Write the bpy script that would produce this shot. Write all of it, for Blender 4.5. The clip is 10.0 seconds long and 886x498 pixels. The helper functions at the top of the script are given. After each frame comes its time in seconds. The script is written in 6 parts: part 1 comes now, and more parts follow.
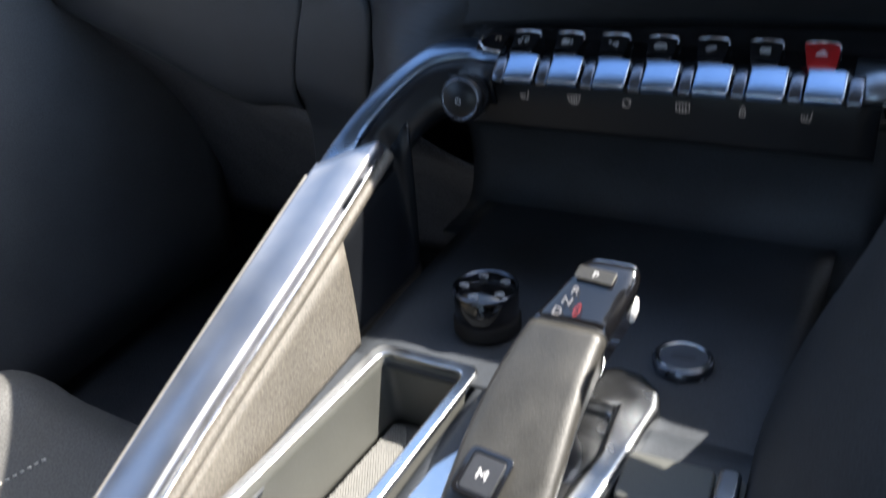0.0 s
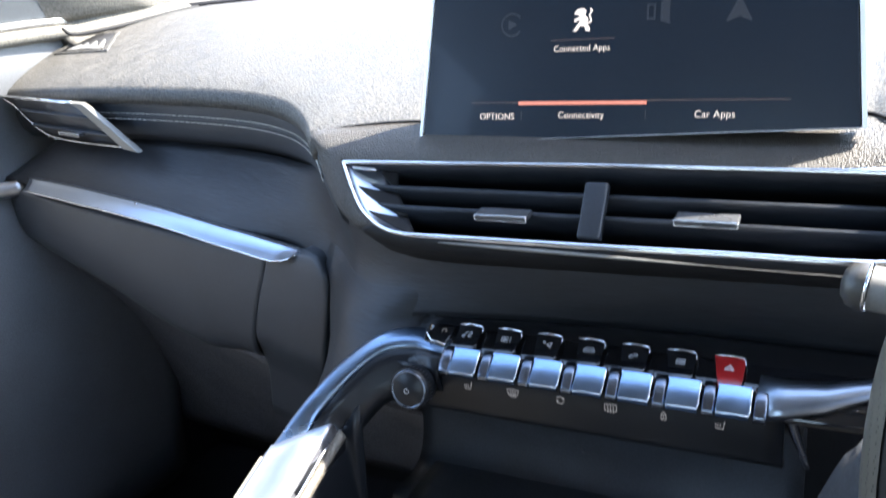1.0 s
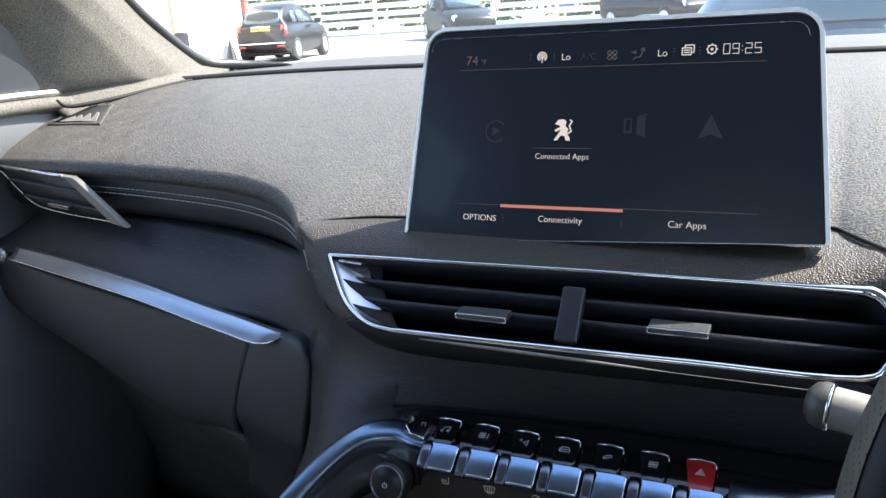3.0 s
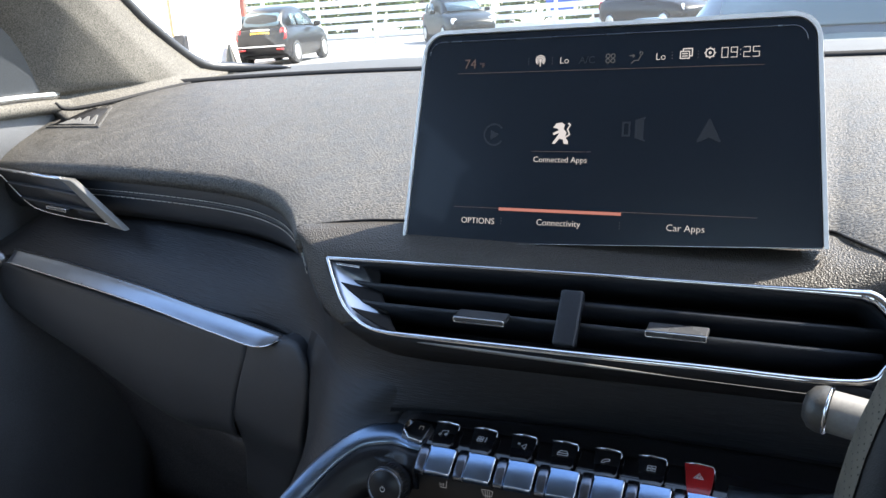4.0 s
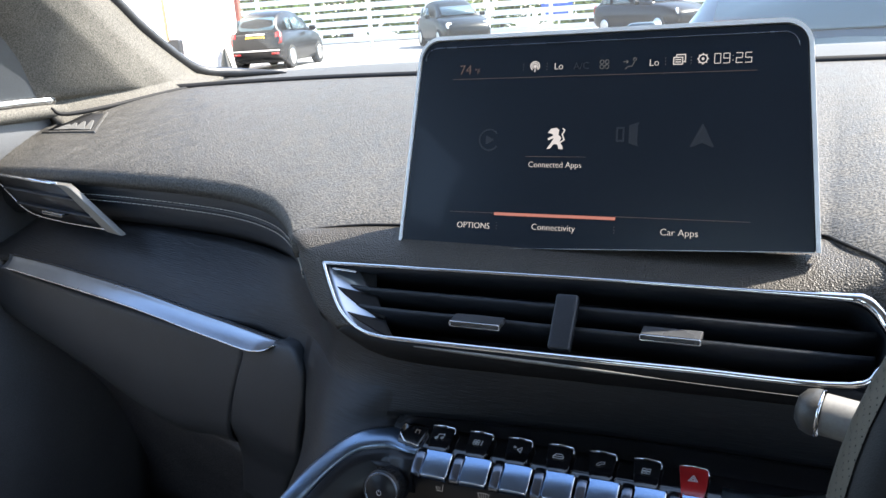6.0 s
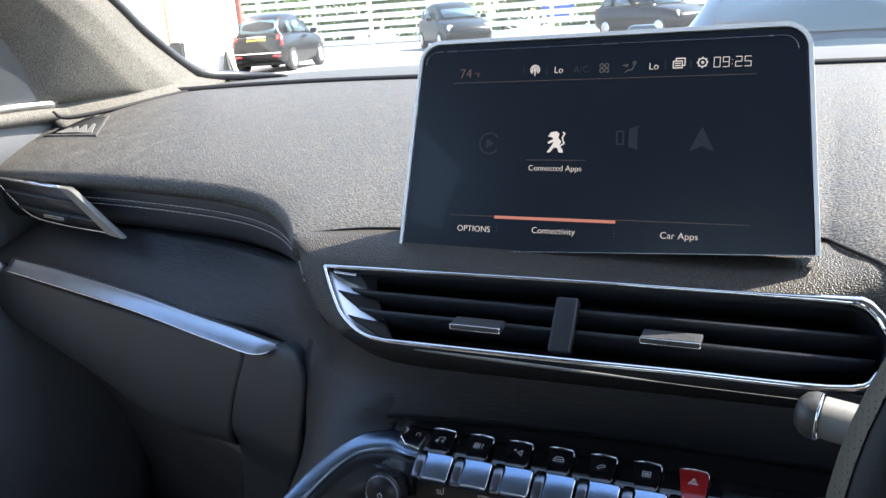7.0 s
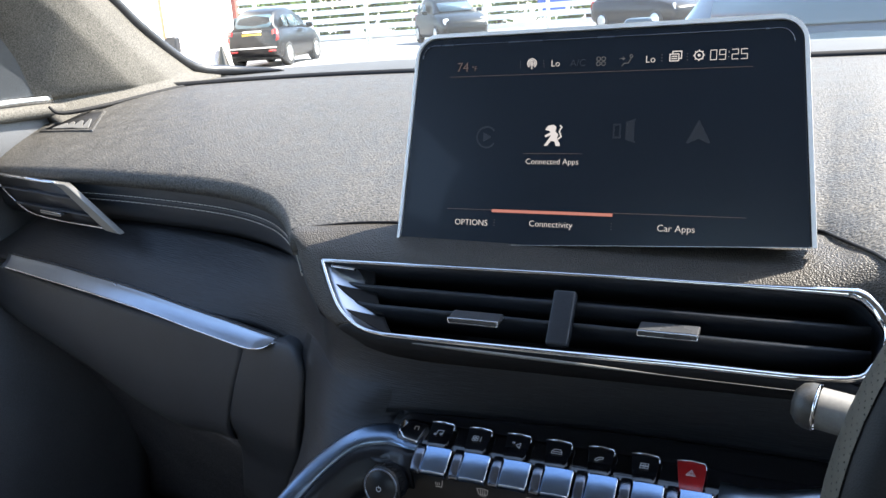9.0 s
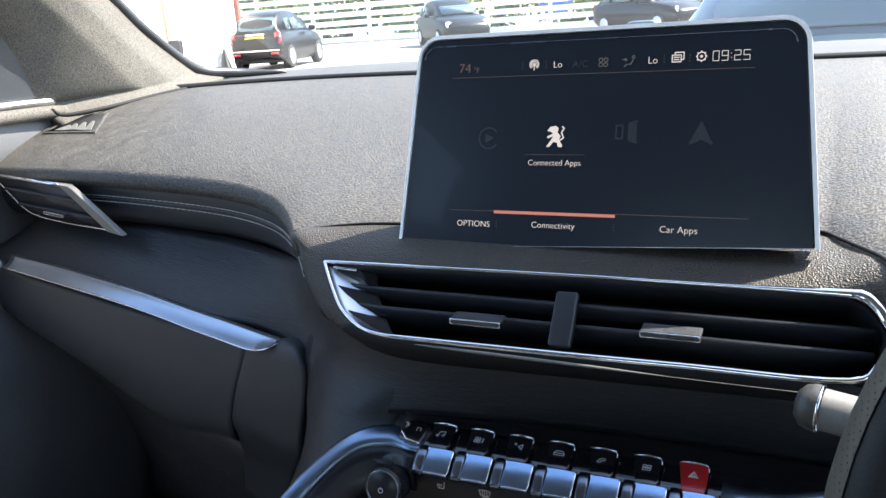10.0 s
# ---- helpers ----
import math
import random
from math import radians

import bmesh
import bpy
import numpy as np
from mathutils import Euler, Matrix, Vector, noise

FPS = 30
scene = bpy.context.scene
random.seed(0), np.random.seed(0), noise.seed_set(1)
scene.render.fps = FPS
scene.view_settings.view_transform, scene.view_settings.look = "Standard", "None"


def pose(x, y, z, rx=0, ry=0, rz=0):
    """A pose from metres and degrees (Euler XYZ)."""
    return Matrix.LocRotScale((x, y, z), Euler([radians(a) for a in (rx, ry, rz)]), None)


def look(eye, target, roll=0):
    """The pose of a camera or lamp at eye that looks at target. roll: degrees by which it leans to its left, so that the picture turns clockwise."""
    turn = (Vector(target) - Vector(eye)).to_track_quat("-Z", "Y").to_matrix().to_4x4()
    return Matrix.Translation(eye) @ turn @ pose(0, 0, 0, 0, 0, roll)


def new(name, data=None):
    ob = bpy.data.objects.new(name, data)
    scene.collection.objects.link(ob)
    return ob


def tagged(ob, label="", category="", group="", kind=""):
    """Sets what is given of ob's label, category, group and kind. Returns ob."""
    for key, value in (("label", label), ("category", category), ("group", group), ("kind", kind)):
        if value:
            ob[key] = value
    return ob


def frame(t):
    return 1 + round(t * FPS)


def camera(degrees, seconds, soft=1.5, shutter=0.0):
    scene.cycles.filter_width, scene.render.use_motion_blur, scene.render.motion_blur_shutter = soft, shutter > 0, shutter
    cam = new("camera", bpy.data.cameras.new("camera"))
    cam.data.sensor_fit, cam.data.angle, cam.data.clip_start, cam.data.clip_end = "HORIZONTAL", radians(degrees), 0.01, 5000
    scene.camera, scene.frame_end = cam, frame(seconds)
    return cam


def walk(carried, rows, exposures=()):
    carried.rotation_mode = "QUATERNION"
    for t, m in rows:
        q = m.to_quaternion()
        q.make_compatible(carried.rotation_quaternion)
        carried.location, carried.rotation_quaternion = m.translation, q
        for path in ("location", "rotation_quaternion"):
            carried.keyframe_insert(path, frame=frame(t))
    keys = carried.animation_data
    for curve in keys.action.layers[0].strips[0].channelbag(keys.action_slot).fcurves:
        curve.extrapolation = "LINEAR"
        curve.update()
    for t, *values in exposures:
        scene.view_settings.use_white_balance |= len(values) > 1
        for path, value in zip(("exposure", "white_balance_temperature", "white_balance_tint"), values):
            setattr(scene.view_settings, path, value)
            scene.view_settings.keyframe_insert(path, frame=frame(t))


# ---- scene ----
cam = camera(56.0, 10.0, soft=1.5, shutter=0.4)
PATH = [
    (0, (0.128, 0.166, 1.081), (-0.796, 1.593, 0.028), -8.6),
    (0.2, (0.125, 0.173, 1.107), (-0.795, 1.628, 0.088), -8.0),
    (0.3, (0.126, 0.171, 1.113), (-0.803, 1.664, 0.16), -7.7),
    (0.5, (0.132, 0.172, 1.125), (-0.792, 1.725, 0.269), -7.2),
    (0.7, (0.137, 0.171, 1.137), (-0.74, 1.786, 0.348), -6.2),
    (1, (0.142, 0.169, 1.15), (-0.743, 1.823, 0.457), -6.0),
    (1.3, (0.143, 0.168, 1.161), (-0.755, 1.838, 0.530), -5.4),
    (1.5, (0.143, 0.168, 1.167), (-0.745, 1.852, 0.556), -5.0),
    (2, (0.144, 0.164, 1.173), (-0.714, 1.873, 0.588), -4.0),
    (2.5, (0.146, 0.164, 1.175), (-0.711, 1.878, 0.604), -4.1),
    (4, (0.147, 0.165, 1.175), (-0.708, 1.885, 0.618), -4.0),
    (4.5, (0.146, 0.164, 1.174), (-0.707, 1.885, 0.615), -3.9),
    (5, (0.146, 0.165, 1.174), (-0.702, 1.889, 0.617), -4.0),
    (5.5, (0.147, 0.163, 1.175), (-0.698, 1.889, 0.622), -4.0),
    (7, (0.149, 0.162, 1.177), (-0.7, 1.889, 0.634), -4.1),
    (7.5, (0.149, 0.161, 1.176), (-0.699, 1.886, 0.623), -4.1),
    (8, (0.149, 0.161, 1.176), (-0.694, 1.887, 0.622), -4.0),
    (8.5, (0.15, 0.161, 1.176), (-0.69, 1.889, 0.621), -4.1),
    (9, (0.149, 0.161, 1.177), (-0.693, 1.888, 0.62), -4.3),
    (9.5, (0.15, 0.161, 1.176), (-0.692, 1.889, 0.623), -4.2),
    (10, (0.149, 0.161, 1.176), (-0.698, 1.887, 0.626), -4.3),
]
EXPOSURES = [(0.0, 2.35, 6600, 10), (0.3, 3.0, 6600, 10), (0.6, 3.6, 6600, 10), (1.0, 3.55, 6650, 10), (1.3, 3.15, 6700, 10), (1.7, 2.7, 6750, 10), (2.2, 2.52, 6800, 10), (10.0, 2.57, 6800, 10)]
walk(cam, [(t, look(eye, target, roll)) for t, eye, target, roll in PATH], EXPOSURES)

# ---- light ----
SUN_AZ, SUN_EL = 52.0, 50.0     # degrees to the right of straight ahead, degrees up
world = bpy.data.worlds.new("world")
scene.world = world
world.use_nodes = True
wn = world.node_tree.nodes
sky = wn.new("ShaderNodeTexSky")
sky.sky_type = "NISHITA"
sky.sun_disc = False
sky.sun_elevation = radians(SUN_EL)
sky.sun_rotation = radians(SUN_AZ)
wn["Background"].inputs["Strength"].default_value = 0.15
world.node_tree.links.new(sky.outputs[0], wn["Background"].inputs["Color"])
sun = bpy.data.lights.new("sun", "SUN")
sun.energy, sun.angle, sun.color = 3.8, radians(0.5), (1.0, 0.95, 0.87)
sun_ob = new("sun", sun)
to_sun = Vector((math.sin(radians(SUN_AZ)) * math.cos(radians(SUN_EL)), math.cos(radians(SUN_AZ)) * math.cos(radians(SUN_EL)), math.sin(radians(SUN_EL))))
sun_ob.matrix_world = look(tuple(to_sun * 30), (0, 0, 0))


# ---- materials ----
def material(name, color, rough=0.5, metal=0.0, grain=0.0, scale=400.0, bump=0.0, mottled=0.0, mottle=8.0, cells=False, stretch=None, coat=0.0, spec=0.5, glow=None, power=0.0, shine=0.0, holes=False, relief=0.0006):
    """A surface with grain (colour change at a fine scale), bump relief of that grain and mottled wear at a larger scale."""
    m = bpy.data.materials.new(name)
    m.use_nodes = True
    n, l = m.node_tree.nodes, m.node_tree.links
    b = n["Principled BSDF"]
    b.inputs["Base Color"].default_value = (*color, 1)
    b.inputs["Roughness"].default_value, b.inputs["Metallic"].default_value = rough, metal
    b.inputs["Coat Weight"].default_value, b.inputs["Specular IOR Level"].default_value = coat, spec
    b.inputs["Coat Roughness"].default_value = 0.03
    if glow:
        b.inputs["Emission Color"].default_value, b.inputs["Emission Strength"].default_value = (*glow, 1), power
    if not (grain or bump or mottled or shine):
        return m
    where = n.new("ShaderNodeTexCoord")
    vec = where.outputs["Object"]
    if stretch:
        mp = n.new("ShaderNodeMapping")
        mp.inputs["Scale"].default_value = stretch
        l.new(vec, mp.inputs["Vector"])
        fine_vec = mp.outputs[0]
    else:
        fine_vec = vec
    if cells:
        fine = n.new("ShaderNodeTexVoronoi")
        fine.inputs["Scale"].default_value = scale
        fine.inputs["Randomness"].default_value = 0.1 if holes else 1.0
        l.new(fine_vec, fine.inputs["Vector"])
        height = fine.outputs["Distance"]
    else:
        fine = n.new("ShaderNodeTexNoise")
        fine.inputs["Scale"].default_value, fine.inputs["Detail"].default_value = scale, 3
        l.new(fine_vec, fine.inputs["Vector"])
        height = fine.outputs["Fac"]
    big = n.new("ShaderNodeTexNoise")
    big.inputs["Scale"].default_value, big.inputs["Detail"].default_value = mottle, 4
    l.new(vec, big.inputs["Vector"])
    dark = n.new("ShaderNodeMapRange")
    dark.inputs["From Min"].default_value, dark.inputs["From Max"].default_value = (0.16, 0.26) if holes else (0.0, 0.7) if cells else (0.3, 0.7)
    dark.inputs["To Min"].default_value, dark.inputs["To Max"].default_value = 1 - grain, 1 + grain
    l.new(height, dark.inputs["Value"])
    wide = n.new("ShaderNodeMapRange")
    wide.inputs["From Min"].default_value, wide.inputs["From Max"].default_value = 0.3, 0.7
    wide.inputs["To Min"].default_value, wide.inputs["To Max"].default_value = 1 - mottled, 1 + mottled
    l.new(big.outputs["Fac"], wide.inputs["Value"])
    both = n.new("ShaderNodeMath")
    both.operation = "MULTIPLY"
    l.new(dark.outputs[0], both.inputs[0])
    l.new(wide.outputs[0], both.inputs[1])
    tint = n.new("ShaderNodeVectorMath")
    tint.operation = "SCALE"
    tint.inputs[0].default_value = color
    l.new(both.outputs[0], tint.inputs["Scale"])
    l.new(tint.outputs[0], b.inputs["Base Color"])
    if shine:
        r = n.new("ShaderNodeMapRange")
        r.inputs["From Min"].default_value, r.inputs["From Max"].default_value = 0.3, 0.7
        r.inputs["To Min"].default_value, r.inputs["To Max"].default_value = max(rough - shine, 0.02), rough + shine
        l.new(big.outputs["Fac"], r.inputs["Value"])
        l.new(r.outputs[0], b.inputs["Roughness"])
    if bump:
        bp = n.new("ShaderNodeBump")
        bp.inputs["Strength"].default_value, bp.inputs["Distance"].default_value = min(bump, 1.0), relief
        l.new(dark.outputs[0] if holes else height, bp.inputs["Height"])
        l.new(bp.outputs[0], b.inputs["Normal"])
    return m


PAD = material("dash_foam_skin", (0.0435, 0.0402, 0.0352), 0.66, grain=1.0, scale=600, bump=0.9, relief=0.0011, mottled=0.2, mottle=60, shine=0.08, spec=0.58)
LEATHER = material("grained_leatherette", (0.031, 0.0272, 0.0228), 0.48, grain=0.5, scale=1100, bump=0.8, relief=0.0009, mottled=0.1, cells=True, shine=0.06, spec=0.34)
SOFT = material("soft_black_plastic", (0.021, 0.0255, 0.032), 0.5, grain=0.3, scale=1100, bump=0.3, mottled=0.15, mottle=12)
HARD = material("black_plastic", (0.024, 0.025, 0.028), 0.42, grain=0.15, scale=900, bump=0.1, mottled=0.2, mottle=20)
FABRIC = material("dark_woven_fabric", (0.0082, 0.0095, 0.0120), 0.48, grain=0.7, scale=60, bump=0.7, mottled=0.15, stretch=(1.0, 1.0, 28.0), spec=0.40)
SATIN = material("satin_chrome", (0.47, 0.49, 0.52), 0.24, 1.0, mottled=0.05, mottle=60, shine=0.04)
BRIGHT = material("bright_chrome", (0.75, 0.75, 0.76), 0.1, 1.0, mottled=0.04, mottle=90, shine=0.03)
DARK_SATIN = material("dark_satin_metal", (0.17, 0.19, 0.23), 0.26, 1.0, mottled=0.06, mottle=50, shine=0.04)
PIANO = material("gloss_black", (0.006, 0.006, 0.007), 0.08, coat=0.6, mottled=0.2, mottle=40, shine=0.03)
# neutral metal; the blue of the reflected sky is put into its colour
PADDLE = material("sky_tinted_key_metal", (0.24, 0.35, 0.52), 0.2, 1.0, mottled=0.04, mottle=150, shine=0.03)
TABSKIN = material("dark_gloss_tab", (0.055, 0.058, 0.064), 0.3, 0.2, mottled=0.1, mottle=60, shine=0.04)
# the bend's blue sky reflection is coloured in as well
BENDMETAL = material("sky_tinted_bend_metal", (0.19, 0.26, 0.36), 0.3, 1.0, mottled=0.05, mottle=60, shine=0.04)
STARTCAP = material("grey_button_plastic", (0.075, 0.085, 0.105), 0.3, grain=0.08, scale=900, mottled=0.1, mottle=60)
STRIPMETAL = material("brushed_strip_metal", (0.30, 0.34, 0.40), 0.3, 1.0, mottled=0.05, mottle=50, shine=0.03)
FINS = material("pale_fin_plastic", (0.13, 0.127, 0.12), 0.5, grain=0.1, scale=700, mottled=0.1)
RAIL = material("satin_rail_metal", (0.34, 0.345, 0.365), 0.40, 1.0, mottled=0.06, mottle=50, shine=0.04)
ICON_LIT = material("lit_icon_marks", (0.02, 0.02, 0.02), 0.4, glow=(0.8, 0.82, 0.9), power=0.03)
SLAT = material("matt_black_slat", (0.017, 0.020, 0.026), 0.42, grain=0.15, scale=900, bump=0.1, mottled=0.2, mottle=20, spec=0.45)
KNEESKIN = material("matt_black_trim", (0.023, 0.025, 0.028), 0.7, grain=0.25, scale=800, bump=0.25, mottled=0.2, mottle=20, spec=0.25)
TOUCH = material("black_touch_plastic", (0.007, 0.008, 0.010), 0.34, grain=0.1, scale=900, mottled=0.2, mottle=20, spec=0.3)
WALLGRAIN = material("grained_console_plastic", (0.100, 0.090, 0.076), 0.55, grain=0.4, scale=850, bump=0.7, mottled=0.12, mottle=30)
TRAYSKIN = material("smooth_tray_plastic", (0.080, 0.081, 0.074), 0.4, grain=0.08, scale=1200, bump=0.08, mottled=0.1, mottle=25, shine=0.05)
EDGEPAINT = material("pale_edge_paint", (0.30, 0.275, 0.235), 0.45, 0.3, mottled=0.1, mottle=60, shine=0.05)
TRAYMAT = material("ribbed_rubber", (0.15, 0.148, 0.14), 0.7, grain=0.2, scale=900, bump=0.2, mottled=0.15, mottle=40)
LEVER = material("lever_soft_skin", (0.036, 0.0345, 0.031), 0.42, grain=0.2, scale=1100, bump=0.2, mottled=0.12, mottle=60, shine=0.06)
GLASS_BLACK = material("display_glass", (0.011, 0.016, 0.024), 0.25, coat=0.08, spec=0.3, mottled=0.04, mottle=12, shine=0.01)
WHITE_LIT = material("lit_white_marks", (0.02, 0.02, 0.02), 0.4, glow=(1.0, 0.93, 0.92), power=0.13)
DIM_LIT = material("lit_grey_marks", (0.02, 0.02, 0.02), 0.4, glow=(0.8, 0.8, 0.85), power=0.022)
FAINT_LIT = material("lit_faint_marks", (0.011, 0.016, 0.024), 0.3, glow=(0.75, 0.8, 0.95), power=0.0022)
GREY_LIT = material("lit_dull_marks", (0.011, 0.016, 0.024), 0.3, glow=(0.75, 0.8, 0.95), power=0.0045)
ORANGE_LIT = material("lit_orange_bar", (0.02, 0.02, 0.02), 0.4, glow=(1.0, 0.36, 0.27), power=0.095)
WARM_LIT = material("lit_warm_marks", (0.02, 0.02, 0.02), 0.4, glow=(1.0, 0.62, 0.52), power=0.022)
LINE_LIT = material("lit_thin_line", (0.02, 0.02, 0.02), 0.4, glow=(0.95, 0.66, 0.62), power=0.017)
RED_LIT = material("lit_red_marks", (0.02, 0.01, 0.01), 0.4, glow=(1.0, 0.06, 0.04), power=0.16)
RED = material("red_key", (0.32, 0.012, 0.012), 0.3, mottled=0.08, mottle=60, coat=0.3)
PRINT = material("white_print", (0.6, 0.6, 0.6), 0.5, grain=0.1, scale=500)
THREAD = material("pale_thread", (0.55, 0.53, 0.48), 0.8, grain=0.2, scale=2000)
BINBLACK = material("dull_bin_plastic", (0.036, 0.041, 0.049), 0.55, grain=0.2, scale=900, bump=0.15, mottled=0.2, mottle=20, spec=0.45)
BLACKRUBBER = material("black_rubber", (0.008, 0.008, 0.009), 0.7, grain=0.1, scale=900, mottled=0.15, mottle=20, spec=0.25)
CARPET = material("charcoal_carpet", (0.10, 0.104, 0.115), 0.95, grain=0.5, scale=700, bump=0.6, mottled=0.2, mottle=10, spec=0.1)
VENTBAR = material("dull_vent_bar", (0.19, 0.183, 0.165), 0.42, 0.5, mottled=0.06, mottle=50, shine=0.05)
SEATSKIN = material("seat_leatherette", (0.075, 0.074, 0.072), 0.55, grain=0.3, scale=500, bump=0.4, mottled=0.15, cells=True)
DOORSKIN = material("door_card_skin", (0.095, 0.100, 0.108), 0.6, grain=0.2, scale=900, bump=0.25, mottled=0.1, mottle=12)
FRAME = material("silver_frame_paint", (0.80, 0.81, 0.82), 0.34, 0.25, mottled=0.05, mottle=60, shine=0.05)


# ---- building blocks ----
def part(name, bm, mat, parent=None, label="", smooth=True, bevel=0.0, thick=0.0, segments=2, out=(0, -0.6, 0.8)):
    """Links a bmesh as one mesh object, under a thing or a part. thick: a sheet gets this thickness behind the side that faces out."""
    bmesh.ops.recalc_face_normals(bm, faces=bm.faces)
    if thick:
        way = Vector(out)
        if sum(f.normal.dot(way) * f.calc_area() for f in bm.faces) < 0:
            bmesh.ops.reverse_faces(bm, faces=bm.faces)
    me = bpy.data.meshes.new(name)
    bm.to_mesh(me)
    bm.free()
    me.materials.append(mat)
    if smooth:
        me.shade_smooth()
    ob = new(name, me)
    if parent:
        ob.parent = parent
    if label:
        ob["label"] = label
    if thick:
        md = ob.modifiers.new("thickness", "SOLIDIFY")
        md.thickness, md.offset = abs(thick), -1
    if bevel:
        md = ob.modifiers.new("edges", "BEVEL")
        md.width, md.segments, md.limit_method, md.angle_limit = bevel, segments, "ANGLE", radians(35)
        md.harden_normals = True
    return ob


def thing(name, label, category, group="", kind=""):
    return tagged(new(name), label, category, group, kind)


def curve(points, n):
    """n + 1 points on a smooth line through the given ones."""
    p = [Vector(q) for q in points]
    p = [2 * p[0] - p[1]] + p + [2 * p[-1] - p[-2]]
    out = []
    for k in range(n + 1):
        s = k / n * (len(p) - 3)
        i = min(int(s), len(p) - 4)
        u = s - i
        a, b, c, d = p[i:i + 4]
        out.append(0.5 * (2 * b + (c - a) * u + (2 * a - 5 * b + 4 * c - d) * u * u + (3 * b - a - 3 * c + d) * u ** 3))
    return out


def sheet(rows, closed=False, caps=False):
    """A mesh through rows of points, all of one length."""
    bm = bmesh.new()
    grid = [[bm.verts.new(p) for p in r] for r in rows]
    for a, b in zip(grid, grid[1:]):
        m = len(a)
        for j in range(m if closed else m - 1):
            k = (j + 1) % m
            bm.faces.new((a[j], a[k], b[k], b[j]))
    if caps:
        bm.faces.new(grid[0][::-1])
        bm.faces.new(grid[-1])
    return bm


def surface(controls, nu, nv):
    """A smooth sheet through a few control rows: nu steps along each row, nv steps across them."""
    rows = [curve(r, nu) for r in controls]
    cols = [curve([r[j] for r in rows], nv) for j in range(nu + 1)]
    return sheet([[c[i] for c in cols] for i in range(nv + 1)])


def box(sx, sy, sz, m=None):
    bm = bmesh.new()
    bmesh.ops.create_cube(bm, size=1.0, matrix=(m or Matrix()) @ Matrix.Diagonal((sx, sy, sz, 1)))
    return bm


def joined(*bms):
    """Several meshes put together as one."""
    out = bmesh.new()
    for b in bms:
        me = bpy.data.meshes.new("tmp")
        b.to_mesh(me)
        b.free()
        out.from_mesh(me)
        bpy.data.meshes.remove(me)
    return out


def moved(bm, m):
    bmesh.ops.transform(bm, matrix=m, verts=bm.verts)
    return bm


def prism(outline, depth, m=None):
    """A flat outline in x, y (metres) given a depth along its z, then placed by m."""
    bm = bmesh.new()
    low = [bm.verts.new((x, y, 0)) for x, y in outline]
    high = [bm.verts.new((x, y, depth)) for x, y in outline]
    bm.faces.new(low[::-1])
    bm.faces.new(high)
    for i in range(len(low)):
        j = (i + 1) % len(low)
        bm.faces.new((low[i], low[j], high[j], high[i]))
    return moved(bm, m) if m else bm


def rounded(w, h, r, n=6, cx=0.0, cy=0.0):
    """The outline of a rectangle with rounded corners."""
    out = []
    for k, (sx, sy) in enumerate(((1, 1), (-1, 1), (-1, -1), (1, -1))):
        for i in range(n + 1):
            a = radians(90 * k + 90 * i / n)
            out.append((cx + sx * (w / 2 - r) + r * math.cos(a), cy + sy * (h / 2 - r) + r * math.sin(a)))
    return out


def ring(outer, inner, depth, m=None):
    """A frame between two outlines of one length."""
    rows = [[(x, y, z) for x, y in o] for o, z in ((outer, 0), (outer, depth), (inner, depth), (inner, 0), (outer, 0))]
    bm = sheet(rows, closed=True)
    bmesh.ops.remove_doubles(bm, verts=bm.verts, dist=1e-6)
    return moved(bm, m) if m else bm


def tube(points, radius, n=8, caps=True):
    """A round bar along a line of points; radius may be a list."""
    pts = [Vector(p) for p in points]
    rows = []
    side = None
    for i, p in enumerate(pts):
        way = (pts[min(i + 1, len(pts) - 1)] - pts[max(i - 1, 0)]).normalized()
        if side is None:
            side = way.orthogonal().normalized()
        side = (side - way * side.dot(way)).normalized()
        up = way.cross(side)
        r = radius[i] if isinstance(radius, (list, tuple)) else radius
        rows.append([p + r * (math.cos(a) * side + math.sin(a) * up) for a in (2 * math.pi * k / n for k in range(n))])
    return sheet(rows, closed=True, caps=caps)


def lathe(profile, n=32, m=None):
    """A turned body: (radius, height) pairs round its z."""
    rows = [[(max(r, 1e-5) * math.cos(2 * math.pi * k / n), max(r, 1e-5) * math.sin(2 * math.pi * k / n), h) for k in range(n)] for r, h in profile]
    bm = sheet(rows, closed=True)
    bmesh.ops.remove_doubles(bm, verts=bm.verts, dist=2e-5)
    return moved(bm, m) if m else bm


def axes(origin, x, y):
    """A pose from an origin, a right and an up direction."""
    x = Vector(x).normalized()
    z = x.cross(Vector(y)).normalized()
    y = z.cross(x)
    m = Matrix((x, y, z)).transposed().to_4x4()
    m.translation = Vector(origin)
    return m


def letters(name, text, size, m, mat, parent, depth=0.0002, align="LEFT"):
    """Raised lettering in the built-in font, as a mesh of its own."""
    cu = bpy.data.curves.new("letters", "FONT")
    cu.body, cu.size, cu.extrude, cu.align_x, cu.resolution_u, cu.offset = text, size, depth, align, 3, -0.014 * size
    tmp = bpy.data.objects.new("letters", cu)
    scene.collection.objects.link(tmp)
    bpy.context.view_layer.update()
    me = bpy.data.meshes.new_from_object(tmp.evaluated_get(bpy.context.evaluated_depsgraph_get()))
    bpy.data.objects.remove(tmp)
    bpy.data.curves.remove(cu)
    me.transform(m)
    me.materials.clear()
    me.materials.append(mat)
    ob = new(name, me)
    ob.parent = parent
    return ob


